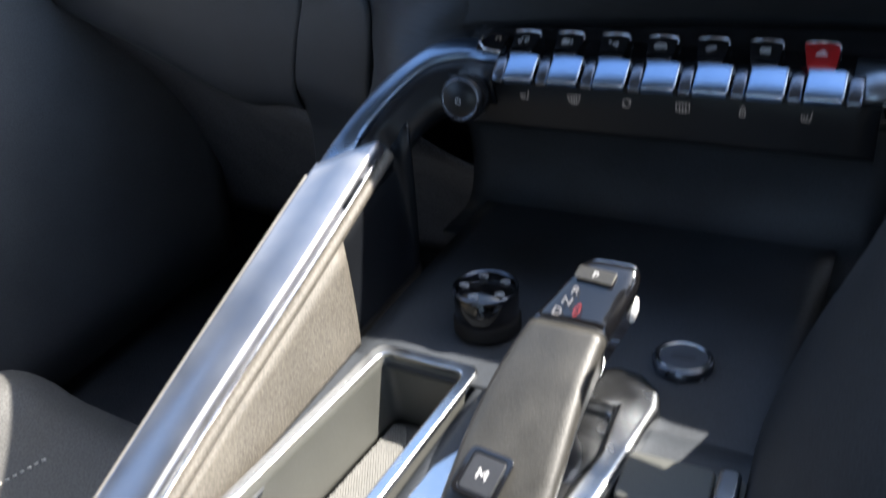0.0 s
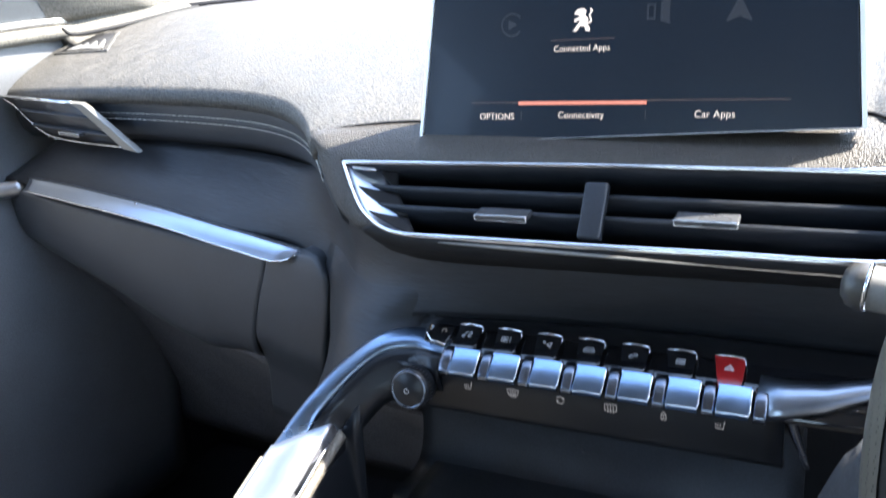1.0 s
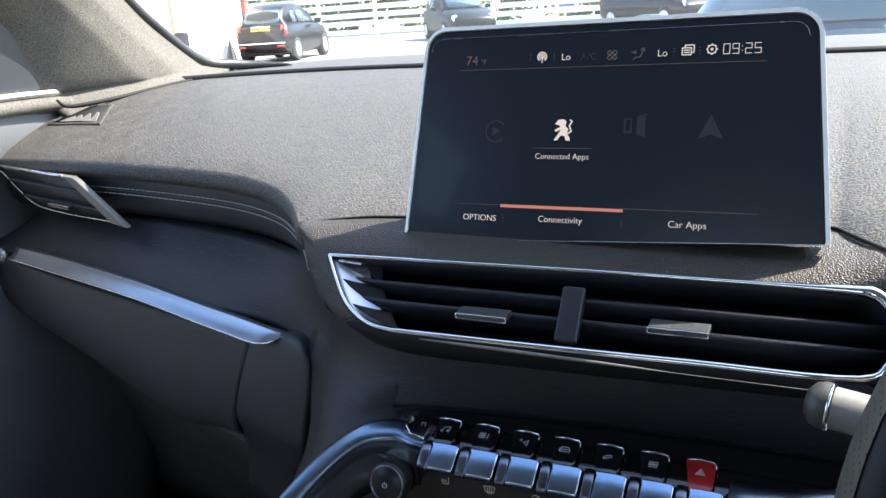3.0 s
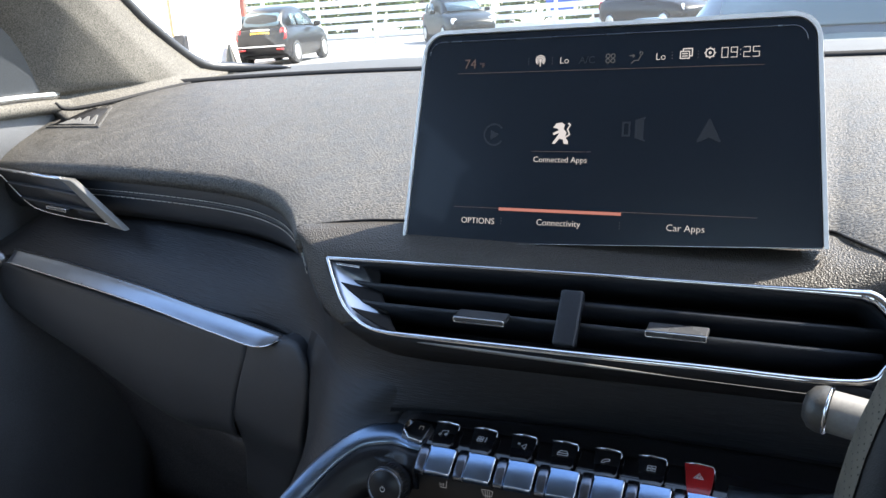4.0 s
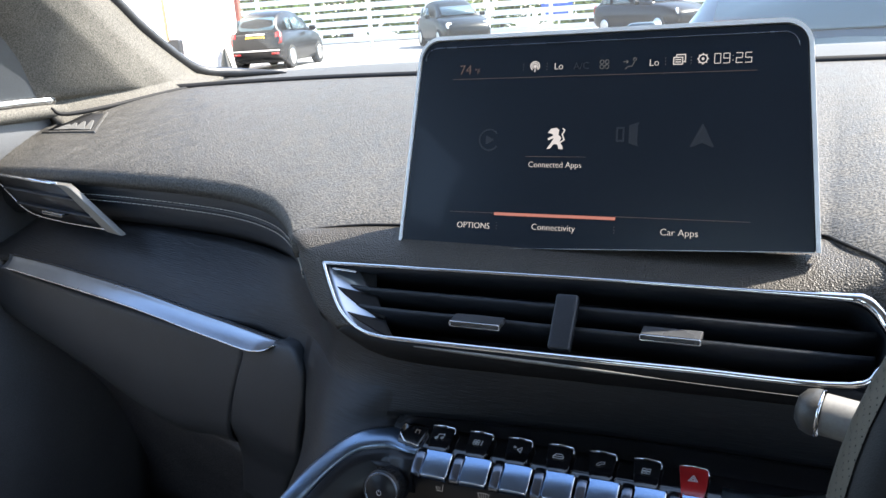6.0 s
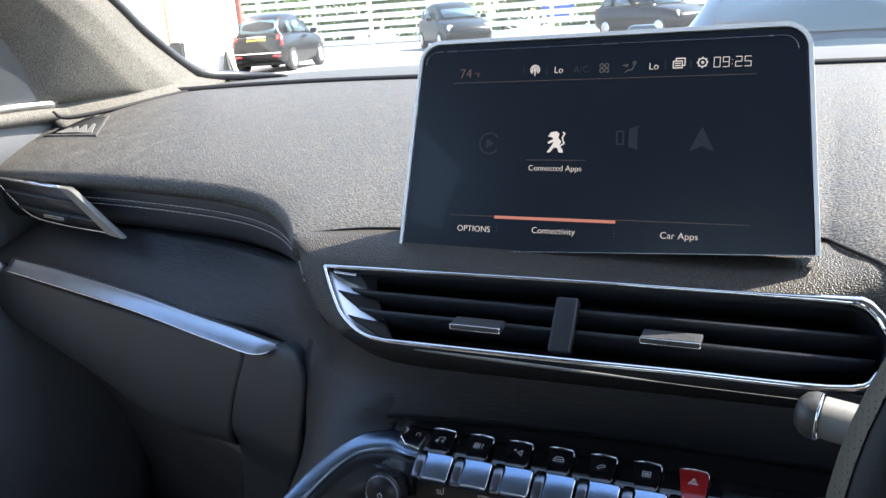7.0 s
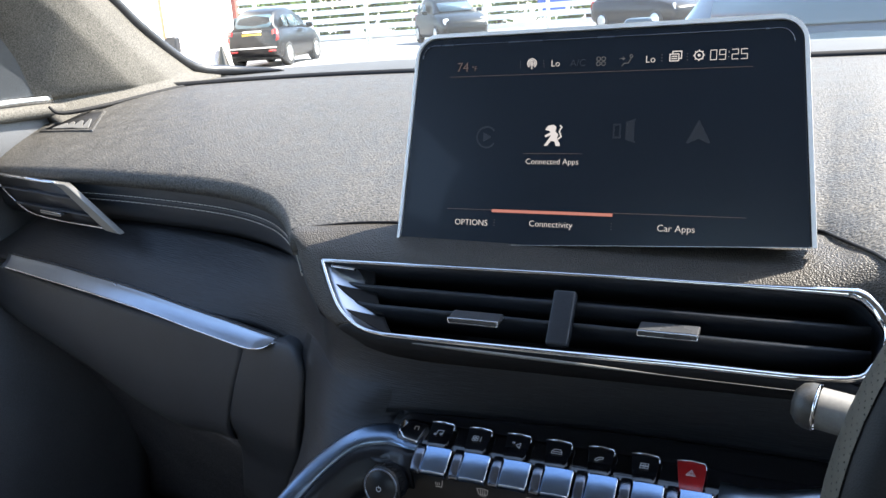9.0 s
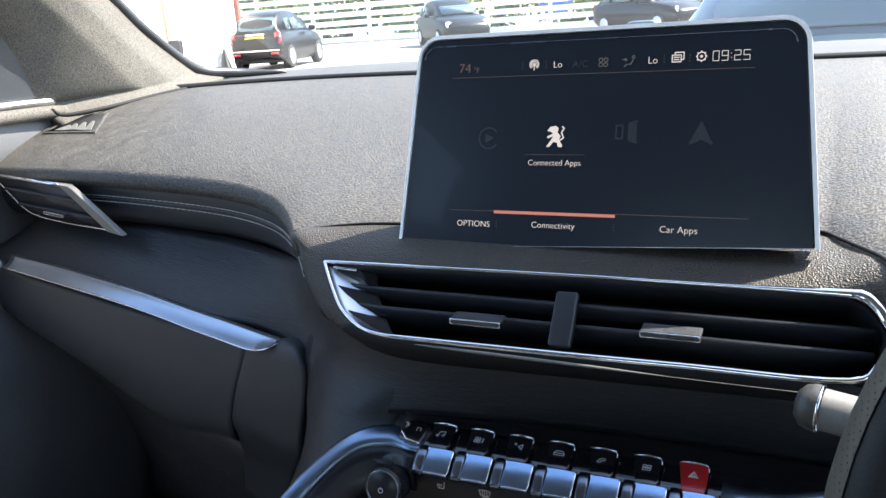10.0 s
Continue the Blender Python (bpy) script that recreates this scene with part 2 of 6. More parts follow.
def strokes(lines, width, depth=0.0002):
    """Flat drawn lines in x, y: each a list of points, drawn with a width."""
    bms = []
    for pts in lines:
        for (x0, y0), (x1, y1) in zip(pts, pts[1:]):
            d = math.hypot(x1 - x0, y1 - y0)
            if d > 1e-7:
                bms.append(box(d + width * 0.7, width, depth, Matrix.Translation(((x0 + x1) / 2, (y0 + y1) / 2, depth / 2)) @ Matrix.Rotation(math.atan2(y1 - y0, x1 - x0), 4, "Z")))
    return joined(*bms)


def arc(cx, cy, r, a0, a1, n=10, ry=None):
    return [(cx + r * math.cos(radians(a0 + (a1 - a0) * i / n)), cy + (ry or r) * math.sin(radians(a0 + (a1 - a0) * i / n))) for i in range(n + 1)]


# ---- dashboard ----
dash = thing("dashboard", "charcoal soft-touch car dashboard with stitched passenger front", "dashboard")

# front lip of the passenger pad, from the door to the centre hood, then the seam running behind the display
LIP = [(-0.745, 0.800, 1.040), (-0.60, 0.763, 1.048), (-0.46, 0.735, 1.052), (-0.33, 0.706, 1.053), (-0.255, 0.675, 1.052), (-0.205, 0.635, 1.049), (-0.172, 0.597, 1.043)]


def back_edge(x):
    """Where the pad ends below the windscreen."""
    return 1.115 - 0.10 * max(0.0, (abs(x) - 0.40) / 0.30) ** 2.2


def pad_height(p, v):
    """Height of the top pad at a share v of the way back from the rim point p."""
    e = min(1.0, (p.x + 0.75) / 0.10) if p.x < -0.5 else 1.0
    return p.z + (1.100 - p.z) * (v ** 0.75) + 0.010 * math.sin(math.pi * v) - 0.012 * (1 - e) * v


front = curve(LIP, 40)
seam = curve([(-0.172, 0.597, 1.043), (-0.14, 0.606, 1.046), (-0.10, 0.609, 1.048), (0.0, 0.614, 1.048), (0.08, 0.622, 1.048), (0.130, 0.630, 1.048), (0.1439, 0.6300, 1.048), (0.1515, 0.6195, 1.048), (0.1600, 0.6072, 1.0478), (0.1690, 0.5942, 1.0475), (0.178, 0.581, 1.046), (0.205, 0.562, 1.042), (0.34, 0.56, 1.04)], 52)
rim = front + seam[1:]
rows = []
for k in range(25):
    v = k / 24
    row = []
    for p in rim:
        b = back_edge(p.x)
        row.append((p.x, p.y + (b - p.y) * v, pad_height(p, v)))
    rows.append(row)
# rounded roll-over at the lip
lead = []
for back, drop in ((-0.0030, 0.0165), (-0.0052, 0.0100), (-0.0042, 0.0042), (-0.0018, 0.0010)):
    lead.append([(p.x, p.y + back, p.z - drop) for p in rim])
part("top_pad", sheet(lead + rows), PAD, dash, "grained charcoal foam top pad", thick=-0.004)

# stitched front of the passenger side, tucked under the lip
tuck = curve(LIP + [(-0.155, 0.582, 1.036)], 46)
face = []
for back, drop in ((-0.004, 0.0125), (-0.001, 0.022), (0.001, 0.034), (0.006, 0.048), (0.018, 0.060)):
    face.append([(p.x, p.y + back + 0.004, p.z - drop) for p in tuck])
part("stitched_front", sheet(face), SOFT, dash, "black stitched leatherette front", thick=-0.004)
for drop, back in ((0.0272, 0.0032), (0.0330, 0.0042)):
    stitches = []
    line = curve([(p.x, p.y + back, p.z - drop) for p in front], 400)
    for i in range(84, 397, 4):
        a, b = line[i], line[i + 3]
        stitches.append(tube([a + Vector((0, 0.0002, 0)), a.lerp(b, 0.2) + Vector((0, -0.0006, 0)), a.lerp(b, 0.8) + Vector((0, -0.0006, 0)), b + Vector((0, 0.0002, 0))], 0.0004, 5))
    part("stitching", joined(*stitches), THREAD, dash, "pale double stitching thread")["kind"] = "stuff"
fold = curve([(p.x, p.y + 0.0040, p.z - 0.0300) for p in front], 120)
part("fold", tube(fold[25:], 0.0008, 6), HARD, dash, "dark folded seam between the stitch rows")

# sloping fabric band between the upper dash and the keys
TOP = [(-0.66, 0.800, 0.988), (-0.60, 0.785, 0.992), (-0.45, 0.752, 0.995), (-0.33, 0.722, 0.996), (-0.25, 0.685, 0.997), (-0.19, 0.632, 1.005), (-0.15, 0.592, 1.000), (-0.08, 0.569, 0.986), (0.05, 0.564, 0.983), (0.20, 0.564, 0.983), (0.40, 0.564, 0.983)]
MID = [(-0.695, 0.783, 0.966), (-0.60, 0.755, 0.968), (-0.45, 0.718, 0.969), (-0.33, 0.688, 0.969), (-0.25, 0.660, 0.966), (-0.19, 0.632, 0.96), (-0.14, 0.588, 0.958), (-0.08, 0.569, 0.962), (0.05, 0.567, 0.963), (0.20, 0.567, 0.963), (0.40, 0.567, 0.963)]
LOW = [(-0.735, 0.765, 0.944), (-0.60, 0.734, 0.944), (-0.45, 0.695, 0.944), (-0.33, 0.664, 0.944), (-0.25, 0.650, 0.943), (-0.19, 0.620, 0.934), (-0.14, 0.563, 0.930), (-0.08, 0.564, 0.941), (0.05, 0.573, 0.943), (0.20, 0.573, 0.943), (0.40, 0.573, 0.943)]
part("fabric_band", surface([TOP, MID, LOW], 60, 10), FABRIC, dash, "dark woven fabric band", thick=-0.004)
# its continuation down beside the glovebox to the console arm
band = [curve(r, 60) for r in (TOP, MID, LOW)]
DOWN = [curve(r, 13) for r in ([(-0.207, 0.634, 0.905), (-0.184, 0.599, 0.902), (-0.155, 0.557, 0.906), (-0.128, 0.541, 0.915), (-0.104, 0.551, 0.929), (-0.082, 0.561, 0.935)],
                               [(-0.216, 0.646, 0.85), (-0.190, 0.603, 0.85), (-0.167, 0.525, 0.865), (-0.142, 0.51, 0.885), (-0.112, 0.54, 0.905), (-0.085, 0.565, 0.918)],
                               [(-0.23, 0.66, 0.78), (-0.20, 0.61, 0.78), (-0.175, 0.50, 0.80), (-0.15, 0.48, 0.84), (-0.12, 0.53, 0.88), (-0.09, 0.57, 0.90)])]
cols = []
for j in range(14):
    over = curve([r[29 + j] for r in band], 10)
    cols.append(curve([over[6] + Vector((0, 0.0004, 0)), over[8] + Vector((0, -0.0022 + 0.006 * max(0.0, (j - 11) / 2) ** 2, 0.0003)), over[10] + Vector((0, -0.0022 + 0.007 * max(0.0, (j - 11) / 2) ** 2, -0.001))] + [d[j] for d in DOWN], 30))
part("side_skin", sheet([[c[i] for c in cols] for i in range(31)]), FABRIC, dash, thick=-0.003)

# leatherette hood round the centre vents
VU = Vector((0, 0.019, 0.023)).normalized()          # up along the vent face
VN = Vector((0, -0.023, 0.019)).normalized()         # out of the vent face
VENT = axes((0.02, 0.567, 1.016), (1, 0, 0), VU)      # x along the dash, y up the face


def vent_outline(grow, n=90):
    """The vent mouth in its own plane, from its pointed upper corner down the slanted end, along the bottom and back along the top."""
    pts = [(-0.1575, 0.0175, 0), (-0.1489, 0.0041, 0), (-0.1386, -0.0097, 0), (-0.1292, -0.0174, 0), (-0.119, -0.0226, 0), (-0.1069, -0.0250, 0), (-0.085, -0.0255, 0), (0.0, -0.0250, 0), (0.0666, -0.0240, 0), (0.136, -0.0230, 0),
           (0.150, -0.0140, 0), (0.1552, 0.0, 0), (0.1524, 0.0095, 0), (0.1486, 0.0147, 0), (0.1432, 0.0188, 0), (0.131, 0.0198, 0), (0.066, 0.0197, 0), (0.0, 0.0195, 0), (-0.107, 0.0181, 0), (-0.1575, 0.0175, 0)]
    line = curve(pts, n)[:-1]
    out = []
    for i, p in enumerate(line):
        d = line[(i + 1) % n] - line[i - 1]
        k = Vector((d.y, -d.x, 0)).normalized()
        out.append((p.x + k.x * grow, p.y + k.y * grow))
    return out


mouth = vent_outline(0.0)


def vl(x, y, d=0.0):
    return VENT @ Vector((x, y, d))


# the hood runs from the seam of the pad over the shelf to the mouth, and round its slanted end
OUTER = [vl(0.22, -0.03, -0.004), (0.235, 0.552, 1.02), (0.205, 0.562, 1.041), (0.169, 0.5942, 1.047), (0.1439, 0.6290, 1.0475), (0.0, 0.614, 1.048), (-0.10, 0.609, 1.048), (-0.14, 0.606, 1.0465), (-0.172, 0.597, 1.0445),
         vl(-0.1848, 0.0285, -0.004), vl(-0.174, 0.0115, -0.004), vl(-0.1648, -0.0011, -0.004), vl(-0.1534, -0.0132, -0.004), vl(-0.1383, -0.0226, -0.004), vl(-0.1208, -0.0285, -0.004), vl(-0.09, -0.0315, -0.004), vl(0.0, -0.031, -0.004), vl(0.15, -0.029, -0.004)]
INNER = [vl(0.152, -0.014), vl(0.1552, 0.003), vl(0.1500, 0.013), vl(0.136, 0.0196), vl(0.08, 0.0196), vl(-0.02, 0.0192), vl(-0.11, 0.0180), vl(-0.145, 0.0177), vl(-0.1575, 0.0175),
         vl(-0.1555, 0.0141), vl(-0.1489, 0.0041), vl(-0.1437, -0.003), vl(-0.1345, -0.0135), vl(-0.1235, -0.0205), vl(-0.110, -0.0247), vl(-0.088, -0.0255), vl(0.0, -0.025), vl(0.138, -0.023)]
outer, inner = curve(OUTER, 102), curve(INNER, 102)
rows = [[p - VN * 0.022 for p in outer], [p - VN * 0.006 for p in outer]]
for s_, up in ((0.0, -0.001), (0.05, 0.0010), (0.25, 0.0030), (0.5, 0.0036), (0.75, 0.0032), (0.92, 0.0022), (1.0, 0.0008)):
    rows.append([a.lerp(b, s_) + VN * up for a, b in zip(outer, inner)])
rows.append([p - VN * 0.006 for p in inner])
part("seam_gap", tube([p + Vector((0, -0.0006, 0.0006)) for p in seam[:47]], 0.0010, 6), BLACKRUBBER, dash, "dark joint between pad and hood")
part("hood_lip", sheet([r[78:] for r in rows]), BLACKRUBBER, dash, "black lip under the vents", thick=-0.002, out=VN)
part("centre_hood", sheet([r[:79] for r in rows]), LEATHER, dash, "grained leatherette hood round the vents", thick=-0.002, out=VN)

# ---- centre air vent ----
vent = thing("air_vent", "wide chrome-edged centre air vent with two slat rows", "air vent", "dashboard air vents")
line = [vl(x, y, 0.0022) for x, y in vent_outline(0.0)]
part("bezel", tube(line + line[:1], [0.0011 + 0.0007 * max(0.0, min(1.0, (i - 24) / 8)) * max(0.0, min(1.0, (48 - i) / 4)) + 0.0024 * max(0.0, min(1.0, (i - 50) / 6)) * max(0.0, min(1.0, (74 - i) / 6)) for i in range(91)], 8, caps=False), BRIGHT, vent, "bright chrome edge")
sides = [[vl(x * s, y * s2, d) for x, y in mouth] for s, s2, d in ((1.0, 1.0, 0.001), (0.985, 0.93, -0.012), (0.97, 0.90, -0.035))]
part("duct", sheet(sides, closed=True), SLAT, vent, thick=-0.002)
part("duct_back", prism([(x * 0.985, y) for x, y in mouth], 0.002, VENT @ Matrix.Translation((0, 0, -0.036))), BLACKRUBBER, vent)
# bright dished cheek at the slanted passenger end, cut into by the dark slat roots
rim_line = curve([(-0.1568, 0.0170, 0), (-0.1486, 0.0041, 0), (-0.1383, -0.0095, 0), (-0.1290, -0.0170, 0), (-0.1188, -0.0221, 0), (-0.1060, -0.0246, 0)], 40)
far_line = curve([(-0.1320, 0.0170, -0.010), (-0.1270, 0.0041, -0.010), (-0.1180, -0.0095, -0.010), (-0.1120, -0.0170, -0.010), (-0.1060, -0.0221, -0.010), (-0.0980, -0.0242, -0.008)], 40)


def on_cheek(h, s, up=0.0):
    """A point of the cheek: h down along its rim, s inwards from it."""
    i = max(0.0, min(1.0, h)) * 40
    j = min(int(i), 39)
    p = rim_line[j].lerp(rim_line[j + 1], i - j).lerp(far_line[j].lerp(far_line[j + 1], i - j), s)
    return VENT @ (p + Vector((0, 0, 0.0008 + up - 0.0012 * math.sin(math.pi * s))))


part("cheek", sheet([[on_cheek(h / 40, s / 8) for h in range(41)] for s in range(9)]), STRIPMETAL, vent, "satin metal cheek", thick=0.001, out=VN)
for h0, h1, s0 in ((-0.02, 0.19, 0.80), (0.205, 0.42, 0.16), (0.44, 0.80, 0.16)):
    rows = []
    for k in range(9):
        u = k / 8
        s_ = s0 + (1.25 - s0) * u
        low = h0 + (h1 - h0) * min(1.0, 1.25 * u) ** 0.75
        rows.append([on_cheek(h0 + (low - h0) * w / 5, s_, 0.0007) for w in range(6)])
    part("slat_root", sheet(rows), BLACKRUBBER, vent, "black slat root", thick=0.0006, out=VN)
part("prong", box(0.017, 0.0016, 0.003, VENT @ Matrix.Translation((-0.1425, 0.0142, 0.0)) @ Matrix.Rotation(radians(-4), 4, "Z")), BRIGHT, vent, "small bright prong", bevel=0.0005)
for y, x0 in ((0.0058, -0.1478), (-0.0062, -0.1376)):
    rows = []
    for x, h, up in ((x0, 0.0002, 0.0016), (x0 + 0.003, 0.0011, 0.0015), (x0 + 0.010, 0.0014, 0.001), (x0 + 0.022, 0.0015, 0.0003), (0.0, 0.0015, 0.0), (0.149, 0.0014, 0.0)):
        rows.append([vl(x, y + up + a * h - 0.006 * d, -0.0052 - 0.020 * d) for a, d in ((0, 0.0), (0.8, 0.04), (1, 0.2), (1, 1.0), (-1, 1.0), (-1, 0.2), (-0.8, 0.04))])
    part("slat", sheet(rows, closed=True, caps=True), SLAT, vent, "black slat with a pointed end")
part("divider", box(0.0125, 0.031, 0.006, VENT @ Matrix.Translation((0.0005, -0.0055, 0.0005))), SLAT, vent, "black upright divider", bevel=0.0015)
for cx, cy in ((-0.0486, -0.0097), (0.0570, -0.0066)):
    tm = VENT @ Matrix.Translation((cx, cy, 0.0005)) @ Matrix.Rotation(radians(46), 4, "X")
    tab = part("slider_tab", prism([(-0.0150, -0.005), (0.0150, -0.005), (0.0150, 0.005), (-0.0150, 0.005)], 0.0030, tm @ Matrix.Rotation(radians(90), 4, "X") @ Matrix.Translation((0, 0, -0.0015))), TABSKIN, vent, "dark vent tab with chrome front edge", bevel=0.0007)
    part("tab_edge", ring(rounded(0.0302, 0.0034, 0.0008, 3), rounded(0.0290, 0.0024, 0.0005, 3), 0.0012, tm @ Matrix.Translation((0, 0, 0.0044))), BRIGHT, tab, "chrome rim")
part("lower_line", tube(curve([vl(-0.092, -0.0282, 0.0010), vl(-0.05, -0.0290, 0.0022), vl(0.02, -0.0300, 0.0030), vl(0.07, -0.0306, 0.0030), vl(0.138, -0.0306, 0.0025)], 20), [0.0002 + 0.0008 * math.sin(math.pi * min(1.0, i / 14)) for i in range(21)], 8), VENTBAR, vent, "dull lower line")

# ---- passenger air vent ----
pv = thing("air_vent", "passenger air vent with a slanted satin bar", "air vent", "dashboard air vents")
PV = axes((-0.585, 0.757, 1.016), (0.968, -0.25, 0), (0, -0.10, 1.0))
pv_out = [(-0.150, 0.0200), (0.048, 0.0208), (0.110, -0.0195), (0.0243, -0.0213), (-0.0375, -0.0202), (-0.0667, -0.0142), (-0.0923, -0.0009), (-0.1150, 0.0125)]
line = curve([(x, y, 0.0085) for x, y in pv_out[2:] + pv_out[:1]], 40)
part("bezel", tube([PV @ p for p in line], 0.0010, 6), BRIGHT, pv, "thin bright lower edge")
part("top_edge", tube([PV @ Vector(p) for p in ((-0.150, 0.0203, 0.0085), (-0.05, 0.0206, 0.009), (0.03, 0.0208, 0.0095))], 0.0016, 6), BRIGHT, pv, "bright upper edge")
part("duct_back", prism(pv_out, 0.003, PV @ Matrix.Translation((0, 0, 0.003))), HARD, pv)
part("slanted_bar", prism([(0.018, 0.0214), (0.052, 0.0214), (0.060, 0.0190), (0.1350, -0.0218), (0.108, -0.0205), (0.045, 0.0150), (0.036, 0.0186)], 0.006, PV @ Matrix.Translation((0, 0, 0.0055))), VENTBAR, pv, "slanted satin metal bar", bevel=0.0010)
for y, x0, x1 in ((0.0066, -0.100, 0.058), (-0.0088, -0.078, 0.086)):
    part("slat", box(x1 - x0, 0.0022, 0.006, PV @ Matrix.Translation(((x0 + x1) / 2, y, 0.008))), SOFT, pv, bevel=0.0006)
part("slider_tab", box(0.042, 0.0030, 0.008, PV @ Matrix.Translation((0.015, -0.0105, 0.012))), TABSKIN, pv, "dark tab", bevel=0.001)
part("tab_edge", ring(rounded(0.042, 0.0034, 0.0008, 3), rounded(0.0405, 0.0022, 0.0005, 3), 0.001, PV @ Matrix.Translation((0.015, -0.0105, 0.0156))), BRIGHT, pv, "chrome rim")

# ---- glovebox and trim strip ----


def gb(x, y, out):
    """A point of the glovebox front: metres towards the door, up from the strip, out into the cabin."""
    return Vector((-0.226 - 0.968 * x, 0.635 + 0.25 * x - out, 0.942 + y))


glove = thing("glovebox", "closed black glovebox with a rounded lid", "glovebox")


def between(pairs, x):
    """A smooth value between (place, value) pairs."""
    for (a, p), (b, q) in zip(pairs, pairs[1:]):
        if x <= b or b == pairs[-1][0]:
            u = max(0.0, min(1.0, (x - a) / (b - a)))
            return p + (q - p) * u


SEAM_X = [(0.0, 0.0435), (0.0216, 0.0473), (0.0583, 0.0651), (0.088, 0.0787), (0.112, 0.0873), (0.2, 0.115)]     # the lid's near edge, by depth below the strip
LID_LOW = [(0.04, 0.116), (0.096, 0.118), (0.15, 0.127), (0.21, 0.120), (0.28, 0.1045), (0.44, 0.083), (0.52, 0.074)]
lid = []
for v, out in ((0.06, -0.003), (0.10, 0.002), (0.20, 0.0045), (0.45, 0.007), (0.72, 0.005), (0.88, 0.0), (0.97, -0.008), (1.0, -0.018), (1.0, -0.045), (0.98, -0.09)):
    row = []
    for u, o in ((0.0, 0.0), (0.08, 0.0012), (0.2, 0.0026), (0.38, 0.003), (0.6, 0.003), (0.82, 0.0025), (1.0, -0.003)):
        x = 0.045 + 0.47 * u
        y = v * between(LID_LOW, x)
        x += (between(SEAM_X, y) + 0.0003 - 0.045) * (1 - u) ** 2
        row.append(gb(x, -y, out + o))
    lid.append(row)
part("lid", surface(lid, 40, 40), SOFT, glove, "black grained lid", thick=-0.004, out=(0, -1, 0))
cheek = []
for left, right, out in (((0.043, -0.001), (-0.004, 0.0042), -0.008), ((0.0435, -0.006), (-0.0165, 0.0040), -0.001), ((0.0445, -0.012), (-0.0245, 0.0010), 0.002), ((0.0465, -0.020), (-0.0295, -0.0050), 0.0040), ((0.050, -0.028), (-0.0328, -0.014), 0.0052), ((0.058, -0.045), (-0.0300, -0.036), 0.0066),
                         ((0.0705, -0.07), (-0.0195, -0.068), 0.0056), ((0.0787, -0.088), (-0.0115, -0.089), 0.002), ((0.0873, -0.112), (0.0068, -0.112), -0.010), ((0.096, -0.137), (0.0266, -0.136), -0.02), ((0.115, -0.19), (0.06, -0.19), -0.03)):
    row = []
    for u, o in ((0.0, 0.0), (0.12, 0.0013), (0.35, 0.003), (0.7, 0.005), (0.92, 0.0055), (0.985, 0.0040), (1.0, 0.0), (1.0, -0.012)):
        row.append(gb(left[0] + (right[0] - left[0]) * u, left[1] + (right[1] - left[1]) * u, out + o))
    cheek.append(row)
part("end_panel", surface(cheek, 28, 40), SOFT, glove, "black fixed end panel", thick=-0.004, out=(0, -1, 0))
# strip behind the joint between lid and end panel
joint = []
for y, o in ((0.015, 0.0015), (0.028, 0.0040), (0.045, 0.0052), (0.07, 0.0042), (0.088, 0.0008), (0.105, -0.0075), (0.112, -0.0115)):
    x = between(SEAM_X, y)
    joint.append([gb(x - 0.006, -y, o - 0.0006), gb(x, -y, o), gb(x + 0.006, -y, o - 0.0006)])
part("joint_backing", surface(joint, 6, 24), SOFT, glove, thick=-0.002)
# dark lower dash and footwell behind the glovebox
FOOT = [[gb(x, -between(LID_LOW, max(x, 0.04)) + 0.004, -0.02) for x in (-0.01, 0.10, 0.2, 0.35, 0.54)],
        [(-0.18, 0.665, 0.80), (-0.32, 0.70, 0.79), (-0.43, 0.73, 0.80), (-0.58, 0.78, 0.81), (-0.76, 0.82, 0.82)],
        [(-0.17, 0.78, 0.70), (-0.32, 0.80, 0.70), (-0.43, 0.82, 0.70), (-0.58, 0.85, 0.70), (-0.78, 0.90, 0.72)],
        [(-0.17, 0.95, 0.50), (-0.32, 0.95, 0.50), (-0.43, 0.95, 0.50), (-0.58, 0.95, 0.50), (-0.80, 0.97, 0.50)]]
part("footwell_panel", surface(FOOT, 20, 20), CARPET, glove, "dark footwell lining", thick=-0.004)

strip = thing("trim_strip", "brushed satin metal trim strip above the glovebox", "trim strip")
EDGE = curve([(-0.001, 0.0026, 0.0020), (0.0035, 0.0025, 0.0006), (0.010, 0.0030, -0.0022), (0.018, 0.0032, -0.0042), (0.0285, 0.0036, -0.0060), (0.043, 0.0042, -0.0062), (0.066, 0.0052, -0.0053), (0.105, 0.0063, -0.0040), (0.147, 0.0081, -0.0019), (0.19, 0.0100, -0.0004), (0.24, 0.0109, 0.0002), (0.29, 0.0113, 0.0003), (0.35, 0.0117, 0.0001), (0.41, 0.0108, 0.0), (0.455, 0.0098, -0.0006)], 60)
prof = []
for d, top, low in EDGE:
    o = 0.012 * min(1.0, max(0.0, (top - low) / 0.0070)) ** 0.5
    prof.append([gb(d, top - 0.001, -0.006), gb(d, top, -0.0005), *[gb(d, top - (top - low) * q, o * q ** 1.6 + 0.0003) for q in (0.06, 0.2, 0.35, 0.5, 0.65, 0.8, 0.94)], gb(d, low, o), gb(d, low - 0.0008, o - 0.0012), gb(d, low - 0.0004, -0.002)])
part("blade", sheet(prof, closed=True, caps=True), STRIPMETAL, strip, "satin metal blade")
part("upper_gap", tube([gb(d, top + 0.0006, -0.0004) for d, top, low in EDGE[2:]], 0.0008, 6), HARD, strip, "dark joint above the strip")
